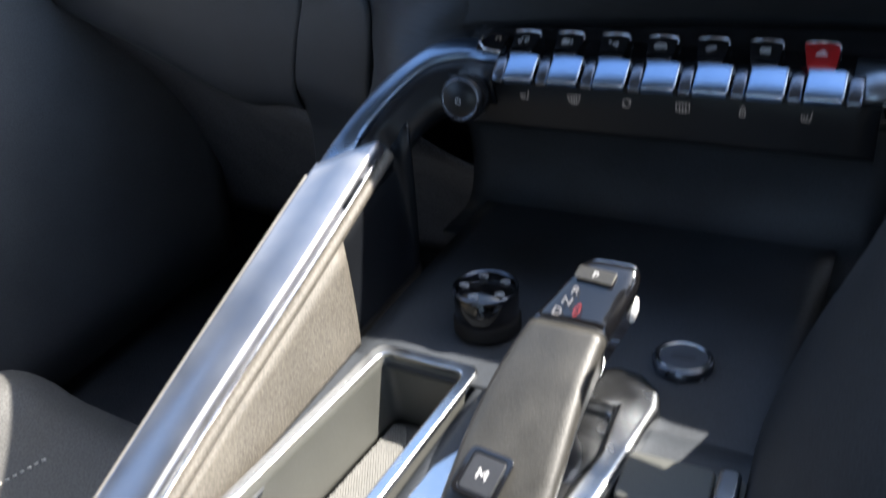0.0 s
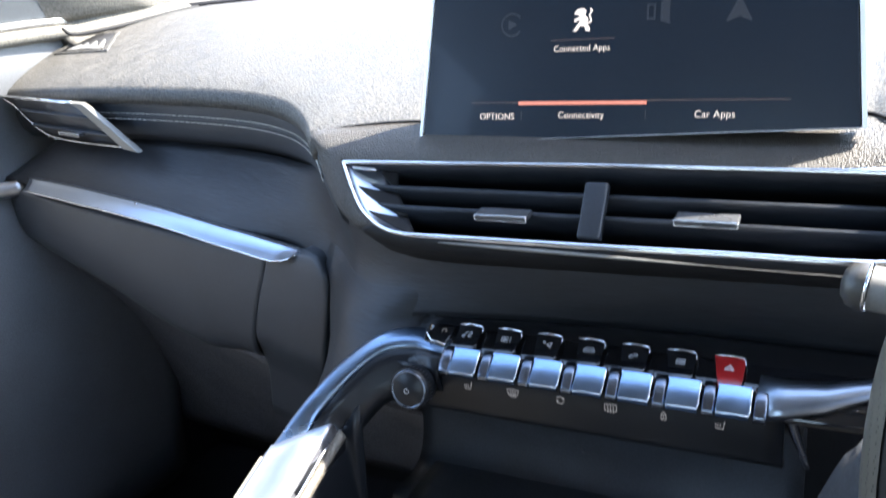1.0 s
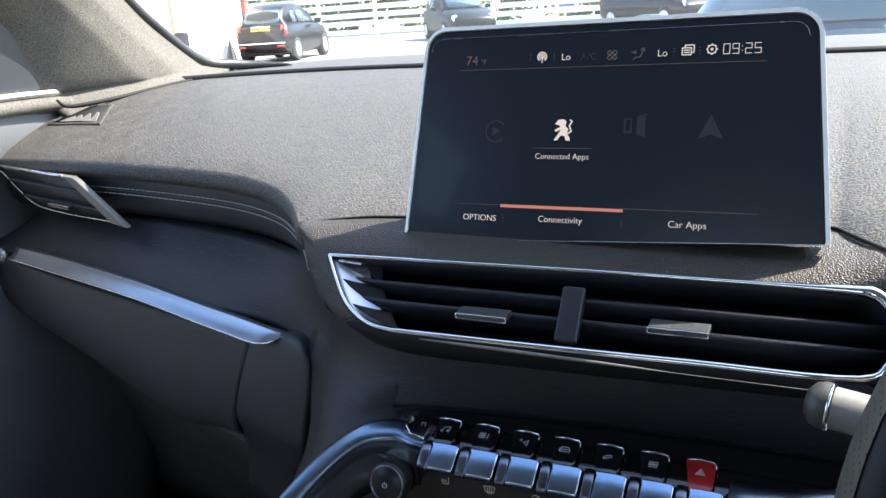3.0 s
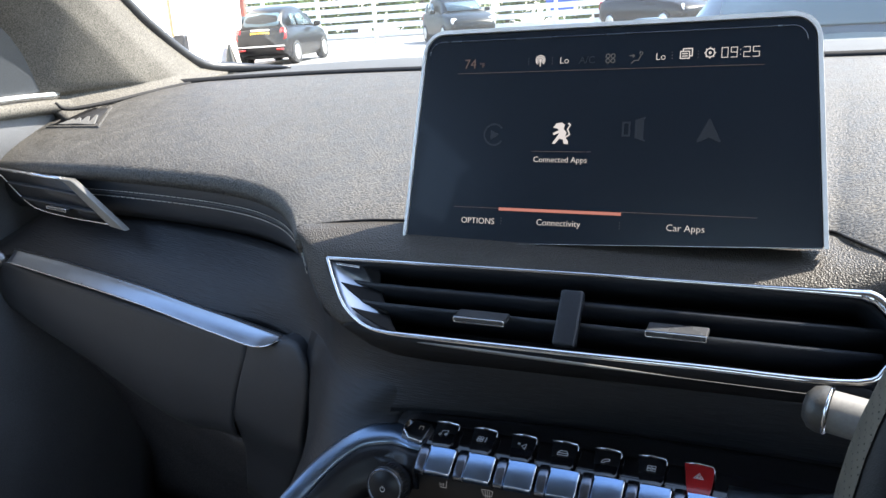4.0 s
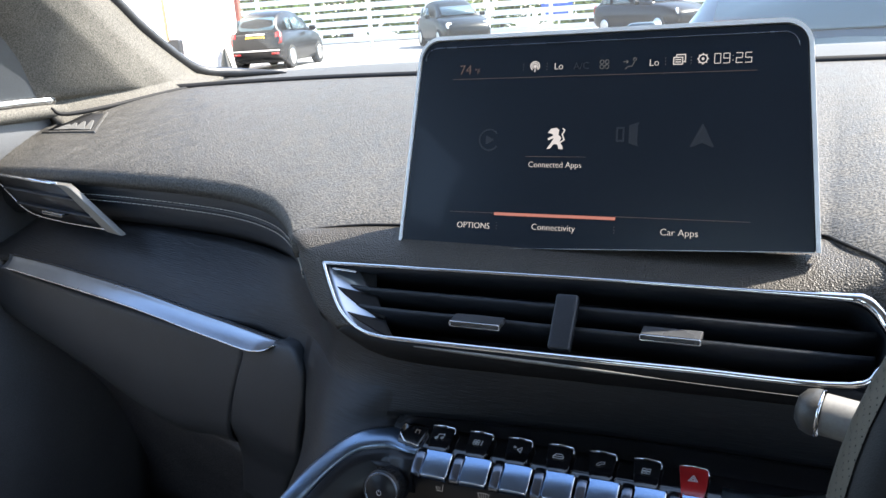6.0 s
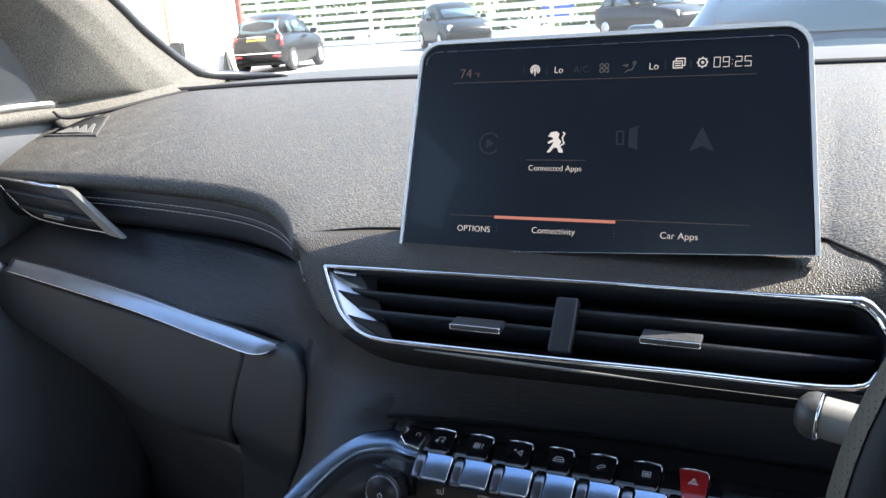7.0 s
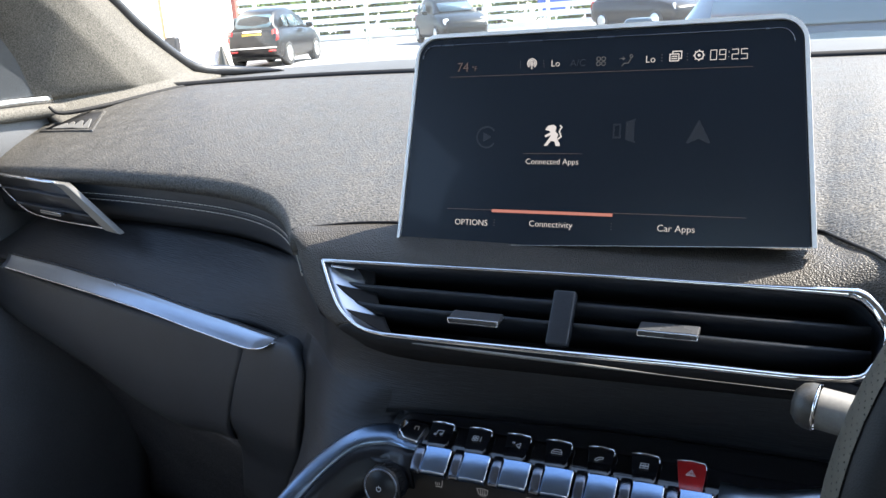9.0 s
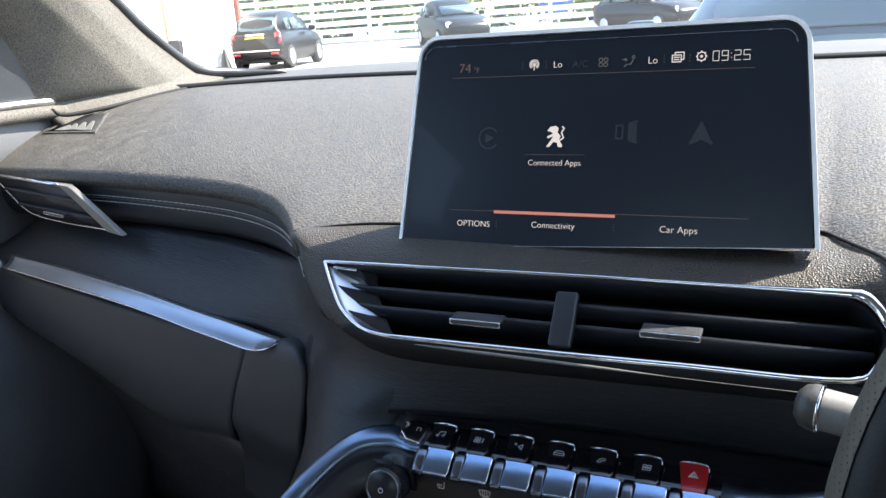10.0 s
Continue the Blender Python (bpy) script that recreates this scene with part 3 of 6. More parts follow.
part("lower_edge", tube([gb(d, low - 0.0002, 0.012 * min(1.0, max(0.0, (top - low) / 0.0070)) ** 0.5 - 0.0003) for d, top, low in EDGE[3:]], 0.0006, 6), BRIGHT, strip, "bright lower edge")

# ---- key panel below the fabric band ----
keys = thing("control_panel", "row of satin toggle keys above a black touch strip", "control panel")
KEY_X = [-0.0588 + 0.0236 * i for i in range(7)]      # back corner of each key, on the passenger's side
part("back_bed", surface([[(x, y, z) for x in (-0.085, 0.0, 0.10, 0.20)] for y, z in ((0.580, 0.9450), (0.5605, 0.9405), (0.552, 0.9365), (0.542, 0.931), (0.534, 0.9225))], 20, 12), PIANO, keys, "gloss black bed behind the keys", thick=-0.003)


def key_rows(rows, crown=0.0):
    """Rows across a key: from x0 to x1 at a depth y and a height z, a little crowned."""
    return [[(x0 + (x1 - x0) * k / 6, y, z + crown * (1 - (k / 3 - 1) ** 2)) for k in range(7)] for x0, x1, y, z in rows]


for i, x in enumerate(KEY_X):
    key = tagged(new("toggle_key"), "")
    key.parent = keys
    top = key_rows([(x + a, x + b, y, z) for a, b, y, z in ((0.0, 0.0140, 0.5585, 0.9390), (-0.0002, 0.0147, 0.5568, 0.9416), (0.0012, 0.0152, 0.550, 0.9402), (0.0026, 0.0152, 0.543, 0.9382), (0.0038, 0.0148, 0.5385, 0.9368), (0.0040, 0.0142, 0.5374, 0.9358))], 0.0004)
    part("key_top", sheet(top), RED if i == 6 else PIANO, key, "red hazard key top" if i == 6 else "gloss black key top", thick=-0.003, bevel=0.0004)
    lip = [(0.5386, 0.9352), (0.5380, 0.9366)]
    y_, z_ = lip[-1]
    for k in range(9):
        y_, z_ = y_ - 0.00134, z_ - 0.00134 * math.tan(radians(29 + 1.5 * k))
        lip.append((y_, z_))
    edge = list(lip[1:])
    lip += [(y_ - 0.0004, z_ - 0.0010), (y_ + 0.0006, z_ - 0.0036)]
    part("paddle", sheet(key_rows([(x + 0.0048, x + 0.0200, y, z) for y, z in lip], 0.0003)), PADDLE, key, "satin metal paddle tinted blue for the sky reflection", thick=-0.0035, bevel=0.0005)
    part("side_edge", tube([(x + 0.0203, y, z + 0.0001) for y, z in edge], 0.00042, 6), BRIGHT, key, "chrome side edge")
    part("lower_edge", tube([(x + 0.0050 + 0.0152 * k / 5, edge[-1][0] - 0.0003, edge[-1][1] - 0.0002 + 0.0003 * (1 - (k / 2.5 - 1) ** 2)) for k in range(6)], 0.00036, 6), BRIGHT, key, "chrome lower edge")
    part("top_edge", tube([(x, 0.5566, 0.9417), (x + 0.007, 0.5566, 0.9424), (x + 0.0138, 0.5564, 0.9418), (x + 0.0150, 0.5552, 0.9413), (x + 0.0153, 0.5520, 0.9405)], [0.0003, 0.0006, 0.0007, 0.0006, 0.0002], 6), BRIGHT, key, "chrome back edge")
for x in [KEY_X[0] - 0.0236] + KEY_X:
    part("bridge", sheet(key_rows([(x + 0.0216, x + 0.0276, y, z) for y, z in ((0.5420, 0.9342), (0.5405, 0.9356), (0.5365, 0.9350), (0.533, 0.9326), (0.5295, 0.9298), (0.527, 0.9272), (0.5262, 0.9245))], 0.0004)), DARK_SATIN, keys, "dark satin bridge between keys", thick=-0.003)


def icon(lines, m, mat, width=0.0004, name="icon", parent=keys):
    return part(name, moved(strokes(lines, width), m), mat, parent, smooth=False)


def key_face(x):
    return axes((x + 0.0083, 0.5475, 0.9398), (1, 0, 0), (0, 0.013, 0.0036)) @ Matrix.Translation((0, 0, 0.0007))


U = 0.001
NOTE = [[(-1.2 * U, -1.2 * U), (-1.2 * U, 1.4 * U), (1.8 * U, 1.8 * U), (1.8 * U, -0.8 * U)], arc(-1.8 * U, -1.2 * U, 0.6 * U, 0, 360, 6), arc(1.2 * U, -0.8 * U, 0.6 * U, 0, 360, 6)]
FAN = [arc(dx * U, dy * U, 0.75 * U, 0, 360, 8) for dx, dy in ((-1.6, -0.8), (-1.6, 0.9), (0, -0.8), (0, 0.9))] + [[(2 * U, -1.5 * U), (2 * U, 1.5 * U)]]
NAVI = [[(0, 0), (2 * U, 1.6 * U), (2 * U, -1.6 * U), (0, 0)], [(-2 * U, 0.8 * U), (-2 * U, 1.8 * U), (-1.2 * U, 0.8 * U), (-1.2 * U, 1.8 * U)]]
CAR = [[(-2.4 * U, 0), (-1.4 * U, 1.4 * U), (1.4 * U, 1.4 * U), (2.4 * U, 0), (2.4 * U, -1.2 * U), (-2.4 * U, -1.2 * U), (-2.4 * U, 0), (2.4 * U, 0)]]
PHONE = [arc(0.6 * U, -1.6 * U, 2.6 * U, 70, 170, 8), arc(0.8 * U, -1.8 * U, 1.6 * U, 75, 165, 8), [(1.5 * U, 0.9 * U), (1.2 * U, -0.2 * U)], [(-2.0 * U, -1.2 * U), (-0.8 * U, -1.4 * U)]]
TILES = [[(dx * U - 0.75 * U, dy * U - 0.6 * U), (dx * U + 0.75 * U, dy * U - 0.6 * U), (dx * U + 0.75 * U, dy * U + 0.6 * U), (dx * U - 0.75 * U, dy * U + 0.6 * U), (dx * U - 0.75 * U, dy * U - 0.6 * U)] for dx, dy in ((-1, -0.8), (-1, 0.8), (1, -0.8), (1, 0.8))]
HAZARD = [[(-2 * U, -1.3 * U), (2 * U, -1.3 * U), (0, 2 * U), (-2 * U, -1.3 * U)], [(-1 * U, -0.7 * U), (1 * U, -0.7 * U), (0, 0.8 * U), (-1 * U, -0.7 * U)]]
for x, lines in zip(KEY_X, (NOTE, FAN, NAVI, CAR, PHONE, TILES, HAZARD)):
    icon(lines, key_face(x) @ Matrix.Scale(1.18, 4), PRINT, 0.0002)

# touch strip with icons under the keys
part("touch_strip", surface([[(x, y, z) for x in (-0.092, -0.03, 0.05, 0.118)] for y, z in ((0.5345, 0.9245), (0.533, 0.916), (0.533, 0.905), (0.5335, 0.8975), (0.540, 0.8955))], 20, 12), TOUCH, keys, "black touch strip", thick=-0.004)
SEAT = [[(-2 * U, 2 * U), (-1.4 * U, -1.6 * U), (1.6 * U, -1.6 * U)], [(-0.4 * U, 0.6 * U), (-0.1 * U, -0.7 * U)], [(0.6 * U, 0.6 * U), (0.8 * U, -0.7 * U)], [(1.6 * U, 0.6 * U), (1.6 * U, -0.7 * U)]]
SEAT_R = [[(-x, y) for x, y in q] for q in SEAT]
FRONTS = [[(-2.8 * U, 1.4 * U), (-2 * U, -1.4 * U), (2 * U, -1.4 * U), (2.8 * U, 1.4 * U)], arc(0, 0.9 * U, 2.8 * U, 10, 170, 8, 0.8 * U)] + [[(k * 1.1 * U, 1.0 * U), (k * 1.0 * U, -2.4 * U)] for k in (-1, 0, 1)]
CIRC = [arc(0, 0, 1.7 * U, 20, 160, 8), arc(0, 0, 1.7 * U, 200, 340, 8), [(1.6 * U, 1.4 * U), (1.6 * U, 0.2 * U), (0.8 * U, 0.7 * U)], [(-1.6 * U, -1.4 * U), (-1.6 * U, -0.2 * U), (-0.8 * U, -0.7 * U)]]
REARS = [[(-2.6 * U, -1.5 * U), (2.6 * U, -1.5 * U), (2.6 * U, 1.7 * U), (-2.6 * U, 1.7 * U), (-2.6 * U, -1.5 * U)]] + [[(k * 1.2 * U, 1.0 * U), (k * 1.2 * U, -2.4 * U)] for k in (-1, 0, 1)]
LOCK = [[(-1 * U, -1.6 * U), (1 * U, -1.6 * U), (1 * U, 0.6 * U), (-1 * U, 0.6 * U), (-1 * U, -1.6 * U)], arc(0, 0.6 * U, 0.8 * U, 0, 180, 6, 1.4 * U), [(0, -0.2 * U), (0, -0.9 * U)]]
for k, lines in enumerate((SEAT_R, FRONTS, CIRC, REARS, LOCK, SEAT_R)):
    icon(lines, axes((-0.046 + 0.027 * k, 0.5333, 0.9165), (1, 0, 0), (0, 0.0005, 1)) @ Matrix.Translation((0, 0, 0.0006)) @ Matrix.Scale(1.2, 4), ICON_LIT, 0.00027)

# small settings key at the passenger end
part("setup_key", prism([(-0.0105, -0.004), (0.003, -0.0065), (0.0055, 0.008), (-0.006, 0.009), (-0.0115, 0.001)], 0.003, axes((-0.0665, 0.5480, 0.9345), (1, 0, 0), (0, 0.0125, 0.0062))), PIANO, keys, "gloss black settings key", bevel=0.0006)
part("setup_edge", tube([(-0.0778, 0.5495, 0.9392), (-0.0762, 0.5471, 0.9382), (-0.0722, 0.5435, 0.9362), (-0.0625, 0.5420, 0.9352)], 0.0006, 6), BRIGHT, keys, "chrome corner edge")

part("setup_icon", moved(strokes([[(-0.0012, -0.0012), (-0.0012, 0.0010), (0.0012, 0.0010), (0.0012, -0.0012)]], 0.00028), axes((-0.0668, 0.5520, 0.9365), (1, 0, 0), (0, 0.0125, 0.0062)) @ Matrix.Translation((0, 0, 0.0031))), DIM_LIT, keys, smooth=False)

# volume dial tucked below the arm
dial = part("volume_dial", lathe([(0.0, 0.0), (0.0110, 0.0), (0.0112, 0.004), (0.0104, 0.0062), (0.0118, 0.0068), (0.0118, 0.0122), (0.0108, 0.0134), (0.0, 0.0136)], 40, axes((-0.0735, 0.527, 0.9165), (1, 0, 0), (0, 0.25, 1))), TOUCH, keys, "black ribbed volume dial")
part("dial_mark", moved(strokes([arc(0, 0, 0.0014, 120, 420, 10), [(0, 0.0006), (0, 0.0018)]], 0.0003), axes((-0.0735, 0.527, 0.9165), (1, 0, 0), (0, 0.25, 1)) @ Matrix.Translation((-0.001, -0.001, 0.0137))), PRINT, dial)
part("dial_ring", lathe([(0.0096, 0.0134), (0.0104, 0.0138), (0.0109, 0.0134), (0.0104, 0.0130)], 40, axes((-0.0735, 0.527, 0.9165), (1, 0, 0), (0, 0.25, 1))), DARK_SATIN, dial, "dull metal ring")
for a in range(36):
    an = 2 * math.pi * a / 36
    m = axes((-0.0735, 0.527, 0.9165), (1, 0, 0), (0, 0.25, 1)) @ Matrix.Translation((0.0118 * math.cos(an), 0.0118 * math.sin(an), 0.0096)) @ Matrix.Rotation(an, 4, "Z")
    if a == 0:
        rib0 = part("rib", box(0.0007, 0.0009, 0.005), BLACKRUBBER, dial, smooth=False)
        rib0.matrix_local = m
    else:
        r = new("rib", rib0.data)
        r.parent = dial
        r.matrix_local = m

# right-hand tail of the metal bar
tail = []
for x, dy, dz, w in ((0.1055, 0, 0, 1.0), (0.118, 0.0005, 0.0005, 0.85), (0.135, 0.003, 0.0022, 0.66), (0.152, 0.008, 0.0055, 0.48), (0.168, 0.013, 0.009, 0.32), (0.178, 0.016, 0.012, 0.2)):
    yc, zc = 0.5395 + dy, 0.934 + dz
    tail.append([(x, yc + w * a, zc + w * b) for a, b in ((0.009, 0.004), (0.004, 0.0045), (-0.002, 0.002), (-0.007, -0.002), (-0.011, -0.0065), (-0.011, -0.010), (0.008, -0.006))])
part("bar_leg", surface([[(0.1155, 0.536, 0.930), (0.1185, 0.535, 0.930), (0.1215, 0.536, 0.930)], [(0.1205, 0.536, 0.915), (0.1230, 0.535, 0.915), (0.1255, 0.536, 0.915)], [(0.1278, 0.536, 0.8975), (0.1290, 0.5355, 0.8975), (0.1302, 0.536, 0.8975)]], 6, 8), DARK_SATIN, keys, "slanted metal leg below the bar end", thick=-0.002)
part("bar_tail", sheet(tail, closed=True, caps=True), STRIPMETAL, keys, "satin metal bar end")

# ---- console arm ----
arm = thing("console_arm", "curved satin metal arm falling from the keys along the console", "console trim")
LEFT = [(-0.062, 0.556, 0.9375), (-0.085, 0.555, 0.939), (-0.108, 0.545, 0.936), (-0.130, 0.520, 0.920), (-0.147, 0.479, 0.893), (-0.148, 0.408, 0.867), (-0.148, 0.323, 0.836), (-0.146, 0.24, 0.805), (-0.14, 0.16, 0.775)]
RIGHT = [(-0.062, 0.5285, 0.9265), (-0.080, 0.5275, 0.926), (-0.096, 0.522, 0.9225), (-0.108, 0.511, 0.910), (-0.118, 0.499, 0.894), (-0.118, 0.427, 0.869), (-0.118, 0.330, 0.838), (-0.116, 0.24, 0.806), (-0.112, 0.16, 0.776)]
la, ra = curve(LEFT, 64), curve(RIGHT, 64)


BEND = ((0.0, -0.012), (-0.01, -0.0030), (0.04, -0.0008), (0.16, 0.0008), (0.30, 0.0017), (0.42, 0.0018), (0.49, 0.0012), (0.55, -0.0008), (0.70, -0.0055), (0.86, -0.0100), (1.0, -0.0145), (1.02, -0.022))
FLAT = ((0.0, -0.012), (-0.01, -0.0035), (0.06, -0.0018), (0.18, -0.0006), (0.30, 0.0004), (0.42, 0.0012), (0.55, 0.0020), (0.68, 0.0026), (0.80, 0.0029), (0.95, 0.0026), (1.01, 0.0), (1.0, -0.014))


def arm_rows(i0, i1):
    """Sections of the bend: a ridge at the keys that flattens out towards the rail."""
    out = []
    for i in range(i0, i1):
        a, b = la[i], ra[i]
        n = Vector((0.0, -0.2, 1)).normalized()
        f = max(0.0, min(1.0, (i - 30) / 5))
        e = max(0.0, min(1.0, (8 - i) / 5))
        ro = []
        for (s, h), (s2, h2) in zip(BEND, FLAT):
            flat = max(f, 0.7 * e)
            ro.append(a + (b - a) * (s + (s2 - s) * flat) + n * (h + (h2 - h) * flat))
        out.append(ro)
    return out


bend = arm_rows(0, 38)
part("upper_bend", sheet([r[:8] for r in bend]), BENDMETAL, arm, "satin metal bend tinted blue for the sky reflection", thick=-0.002)
# same metal as the bend, coloured black where it would reflect the dark cabin
part("bend_flank", sheet([r[7:] for r in bend]), TOUCH, arm, "inner flank of the bend, coloured black for its dark side", thick=-0.002)


def rail_rows(n=34):
    """The light rail: its upper end is cut aslant, higher on the inner side."""
    out = []
    for k in range(n + 1):
        ro = []
        for s, h in ((0.0, -0.012), (-0.005, -0.0040), (0.02, -0.0012), (0.07, 0.0004), (0.10, 0.0), (0.5, 0.0014), (0.92, 0.0026), (0.97, 0.0020), (1.0, -0.0010), (1.0, -0.014)):
            i0 = 32.5 - 1.0 * max(0.0, min(1.0, s))
            i = i0 + (64 - i0) * k / n
            j = min(int(i), 63)
            a, b = la[j].lerp(la[j + 1], i - j), ra[j].lerp(ra[j + 1], i - j)
            ro.append(a + (b - a) * s + Vector((0.0, -0.2, 1)).normalized() * (h + 0.0008))
        out.append(ro)
    return out


part("rail", sheet(rail_rows()), RAIL, arm, "light satin metal rail", thick=-0.002)
part("edge_line", tube([a + Vector((-0.0006, 0, -0.0030)) for a in la[33:]], 0.0019, 8), EDGEPAINT, arm, "pale outer edge")
part("inner_edge", tube([b + Vector((0.0015, 0, -0.0015)) for b in ra[33:]], 0.0008, 6), BRIGHT, arm, "bright inner edge")

# ---- centre console ----
console = thing("centre_console", "black centre console with an open bin below the dash", "console")


def deck(y):
    """Height of the console deck, all but level."""
    return 0.8075 if y > 0.44 else 0.8075 - (0.44 - y) * 0.02


part("deck", surface([[(x, y, deck(y)) for x in (-0.112, -0.05, 0.03, 0.105)] for y in (0.62, 0.55, 0.50, 0.445, 0.43)], 16, 20), BINBLACK, console, thick=0.003)
part("deck_side", surface([[(x, y, deck(y)) for x in (0.028, 0.06, 0.085, 0.105)] for y in (0.432, 0.38, 0.30, 0.20, 0.10)], 10, 20), BINBLACK, console, thick=0.003)
part("deck_rear", surface([[(x, y, deck(y)) for x in (-0.112, -0.106, -0.101, -0.0975)] for y in (0.432, 0.38, 0.30, 0.20, 0.10)], 10, 20), BINBLACK, console, thick=0.003)
part("deck_mid", surface([[(x - 0.0375 * (0.438 - y), y, deck(y) - 0.0008) for x in (-0.0355, -0.015, 0.01, 0.032)] for y in (0.432, 0.38, 0.30, 0.20, 0.10)], 10, 20), BINBLACK, console, thick=0.003)
part("bin_back", surface([[(x, y, z) for x in (-0.125, -0.05, 0.05, 0.125)] for y, z in ((0.56, 0.90), (0.60, 0.88), (0.612, 0.84), (0.60, 0.807), (0.56, 0.8055))], 20, 16), BINBLACK, console, thick=0.004, out=(0, -1, 0.2))
part("port_mark", moved(strokes([[(-0.001, 0.005), (-0.001, 0.0), (0.008, 0.0)]], 0.0006), axes((-0.006, 0.6085, 0.831), (1, 0, 0), (0, 0.1, 1))), FAINT_LIT, console)
# grained inner wall under the arm, with a ledge along its top
wall = []
for k in range(31, 65):
    b = ra[k]
    wall.append([b + Vector((0.0005, 0, -0.004)), b + Vector((0.0035, 0, -0.0065)), b + Vector((0.0045, 0, -0.009))])
part("ledge", sheet(wall), WALLGRAIN, console, "grey ledge under the arm", thick=-0.002, out=(0.6, 0, 1))
def inner_rows(start):
    rows = []
    for k in range(start, 65):
        b = ra[k]
        foot = deck(b.y)
        top = b + Vector((0.004, 0, -0.010))
        f = Vector((-0.109, b.y, foot))
        if k == start and start > 30:
            f.y -= 0.010
        rows.append([top + (f - top) * s + Vector((0.0035 * s * (1 - s), 0, 0)) for s in (0, 0.2, 0.4, 0.6, 0.8, 0.95, 1.0)])
    return rows


# forward of edge_k the wall goes on, its cast shadow painted as black plastic
edge_k = min(range(65), key=lambda k: abs(ra[k].y - 0.453))
part("inner_wall", sheet(inner_rows(edge_k)), WALLGRAIN, console, "grained grey inner wall", thick=-0.003, out=(1, 0, 0.2))
part("shaded_wall", sheet([[Vector(p) + Vector((-0.006, 0, 0)) for p in r] for r in inner_rows(22)[:edge_k - 19]]), TOUCH, console, "forward part of the inner wall, coloured black for shadow", thick=-0.002, out=(1, 0, 0.2))
outer = []
for k in range(20, 65):
    a = la[k]
    outer.append([a + Vector((-0.001, 0, -0.004)), a + Vector((-0.010, 0.004, -0.03)), a + Vector((-0.016, 0.008, -0.10)), a + Vector((-0.018, 0.010, -0.22)), (a.x - 0.018, a.y + 0.01, 0.42)])
part("outer_wall", sheet(outer), SOFT, console, "black passenger-side wall", thick=-0.004, out=(-1, 0, 0))
# steep padded wall rising on the driver's side
knee = []
for x0, z0 in ((0.088, 0.795), (0.0935, 0.803), (0.098, 0.822), (0.106, 0.850), (0.116, 0.885), (0.128, 0.925), (0.138, 0.955), (0.147, 0.975), (0.156, 0.965), (0.168, 0.80)):
    knee.append([(x0 + 0.004, 0.18, z0 - 0.10 if z0 < 0.9 else z0 - 0.16), (x0 + 0.003, 0.28, z0 - 0.02 - 0.07 * max(0.0, z0 - 0.83) / 0.09), (x0 + 0.001, 0.38, z0 - 0.004 - 0.03 * max(0.0, z0 - 0.83) / 0.09), (x0 - 0.001, 0.44, z0), (x0 + 0.001, 0.47, min(z0, 0.872)), (x0 + 0.010, 0.52, min(z0, 0.845)), (x0 + 0.030, 0.60, min(z0, 0.84))])
part("knee_pad", surface(knee, 24, 28), KNEESKIN, console, "charcoal padded driver-side wall", thick=-0.004, out=(-0.9, 0, 0.4))

# open tray with a satin rim
tray = thing("storage_tray", "deep oblong storage tray with a satin rim beside the selector", "tray")
TR = Matrix.Translation((0, 0.438, 0.8095))       # x across the car, y forward from the tray's front, z up from the deck


def tray_line(inset, r=0.006, n=5):
    """Outline of the tray, wider towards its rear end."""
    corners = [(-0.0360 - inset, -inset), (-0.0962 + inset, -inset), (-0.1155 + inset, -0.24 + inset), (-0.0450 - inset, -0.24 + inset)]
    out = []
    for i, c in enumerate(corners):
        a, b, d = Vector(corners[i - 1]), Vector(c), Vector(corners[(i + 1) % 4])
        p0, p2 = b + (a - b).normalized() * r, b + (d - b).normalized() * r
        for k in range(n + 1):
            u = k / n
            q = (1 - u) ** 2 * p0 + 2 * u * (1 - u) * b + u * u * p2
            out.append((q.x, q.y))
    return out


o1, o2, o3 = tray_line(0.0), tray_line(0.0065), tray_line(0.0095)
part("rim", ring(o1, o2, 0.004, TR), SATIN, tray, "satin metal rim", bevel=0.0014)
part("liner", sheet([[TR @ Vector((x, y, z)) for x, y in o] for o, z in ((o2, 0.0035), (o2, -0.004), (o3, -0.036), (o3, -0.040))], closed=True), TRAYSKIN, tray, "smooth grey liner", thick=0.002)
part("tray_base", prism(o2, 0.003, TR @ Matrix.Translation((0, 0, -0.044))), HARD, tray)
mat_thing = thing("rubber_mat", "ribbed grey rubber mat lying in the tray", "mat")
part("pad", prism(tray_line(0.0120), 0.002, TR @ Matrix.Translation((0, 0, -0.0408))), TRAYMAT, mat_thing)
ribs = []
for k in range(110):
    inside = []
    for n in range(90):
        x, y = -0.095 + 0.0005 * n, -0.27 + 0.0026 * k - 0.00087 * n
        if -0.228 < y < -0.015 and abs(x + 0.0661 - 0.0145 * y / 0.24) < 0.0185 - 0.012 * y:
            inside.append(Vector((x, y, -0.0384)))
    if len(inside) > 4:
        a, b = inside[0], inside[-1]
        ribs.append(box((b - a).length, 0.0011, 0.0014, TR @ Matrix.Translation((a + b) / 2) @ Matrix.Rotation(math.atan2(b.y - a.y, b.x - a.x), 4, "Z")))
part("ribs", joined(*ribs), TRAYMAT, mat_thing, "fine ribs", smooth=False)["kind"] = "stuff"

# ---- gear selector ----
gear = thing("gear_selector", "short dark gear selector with a lit head", "gear selector")
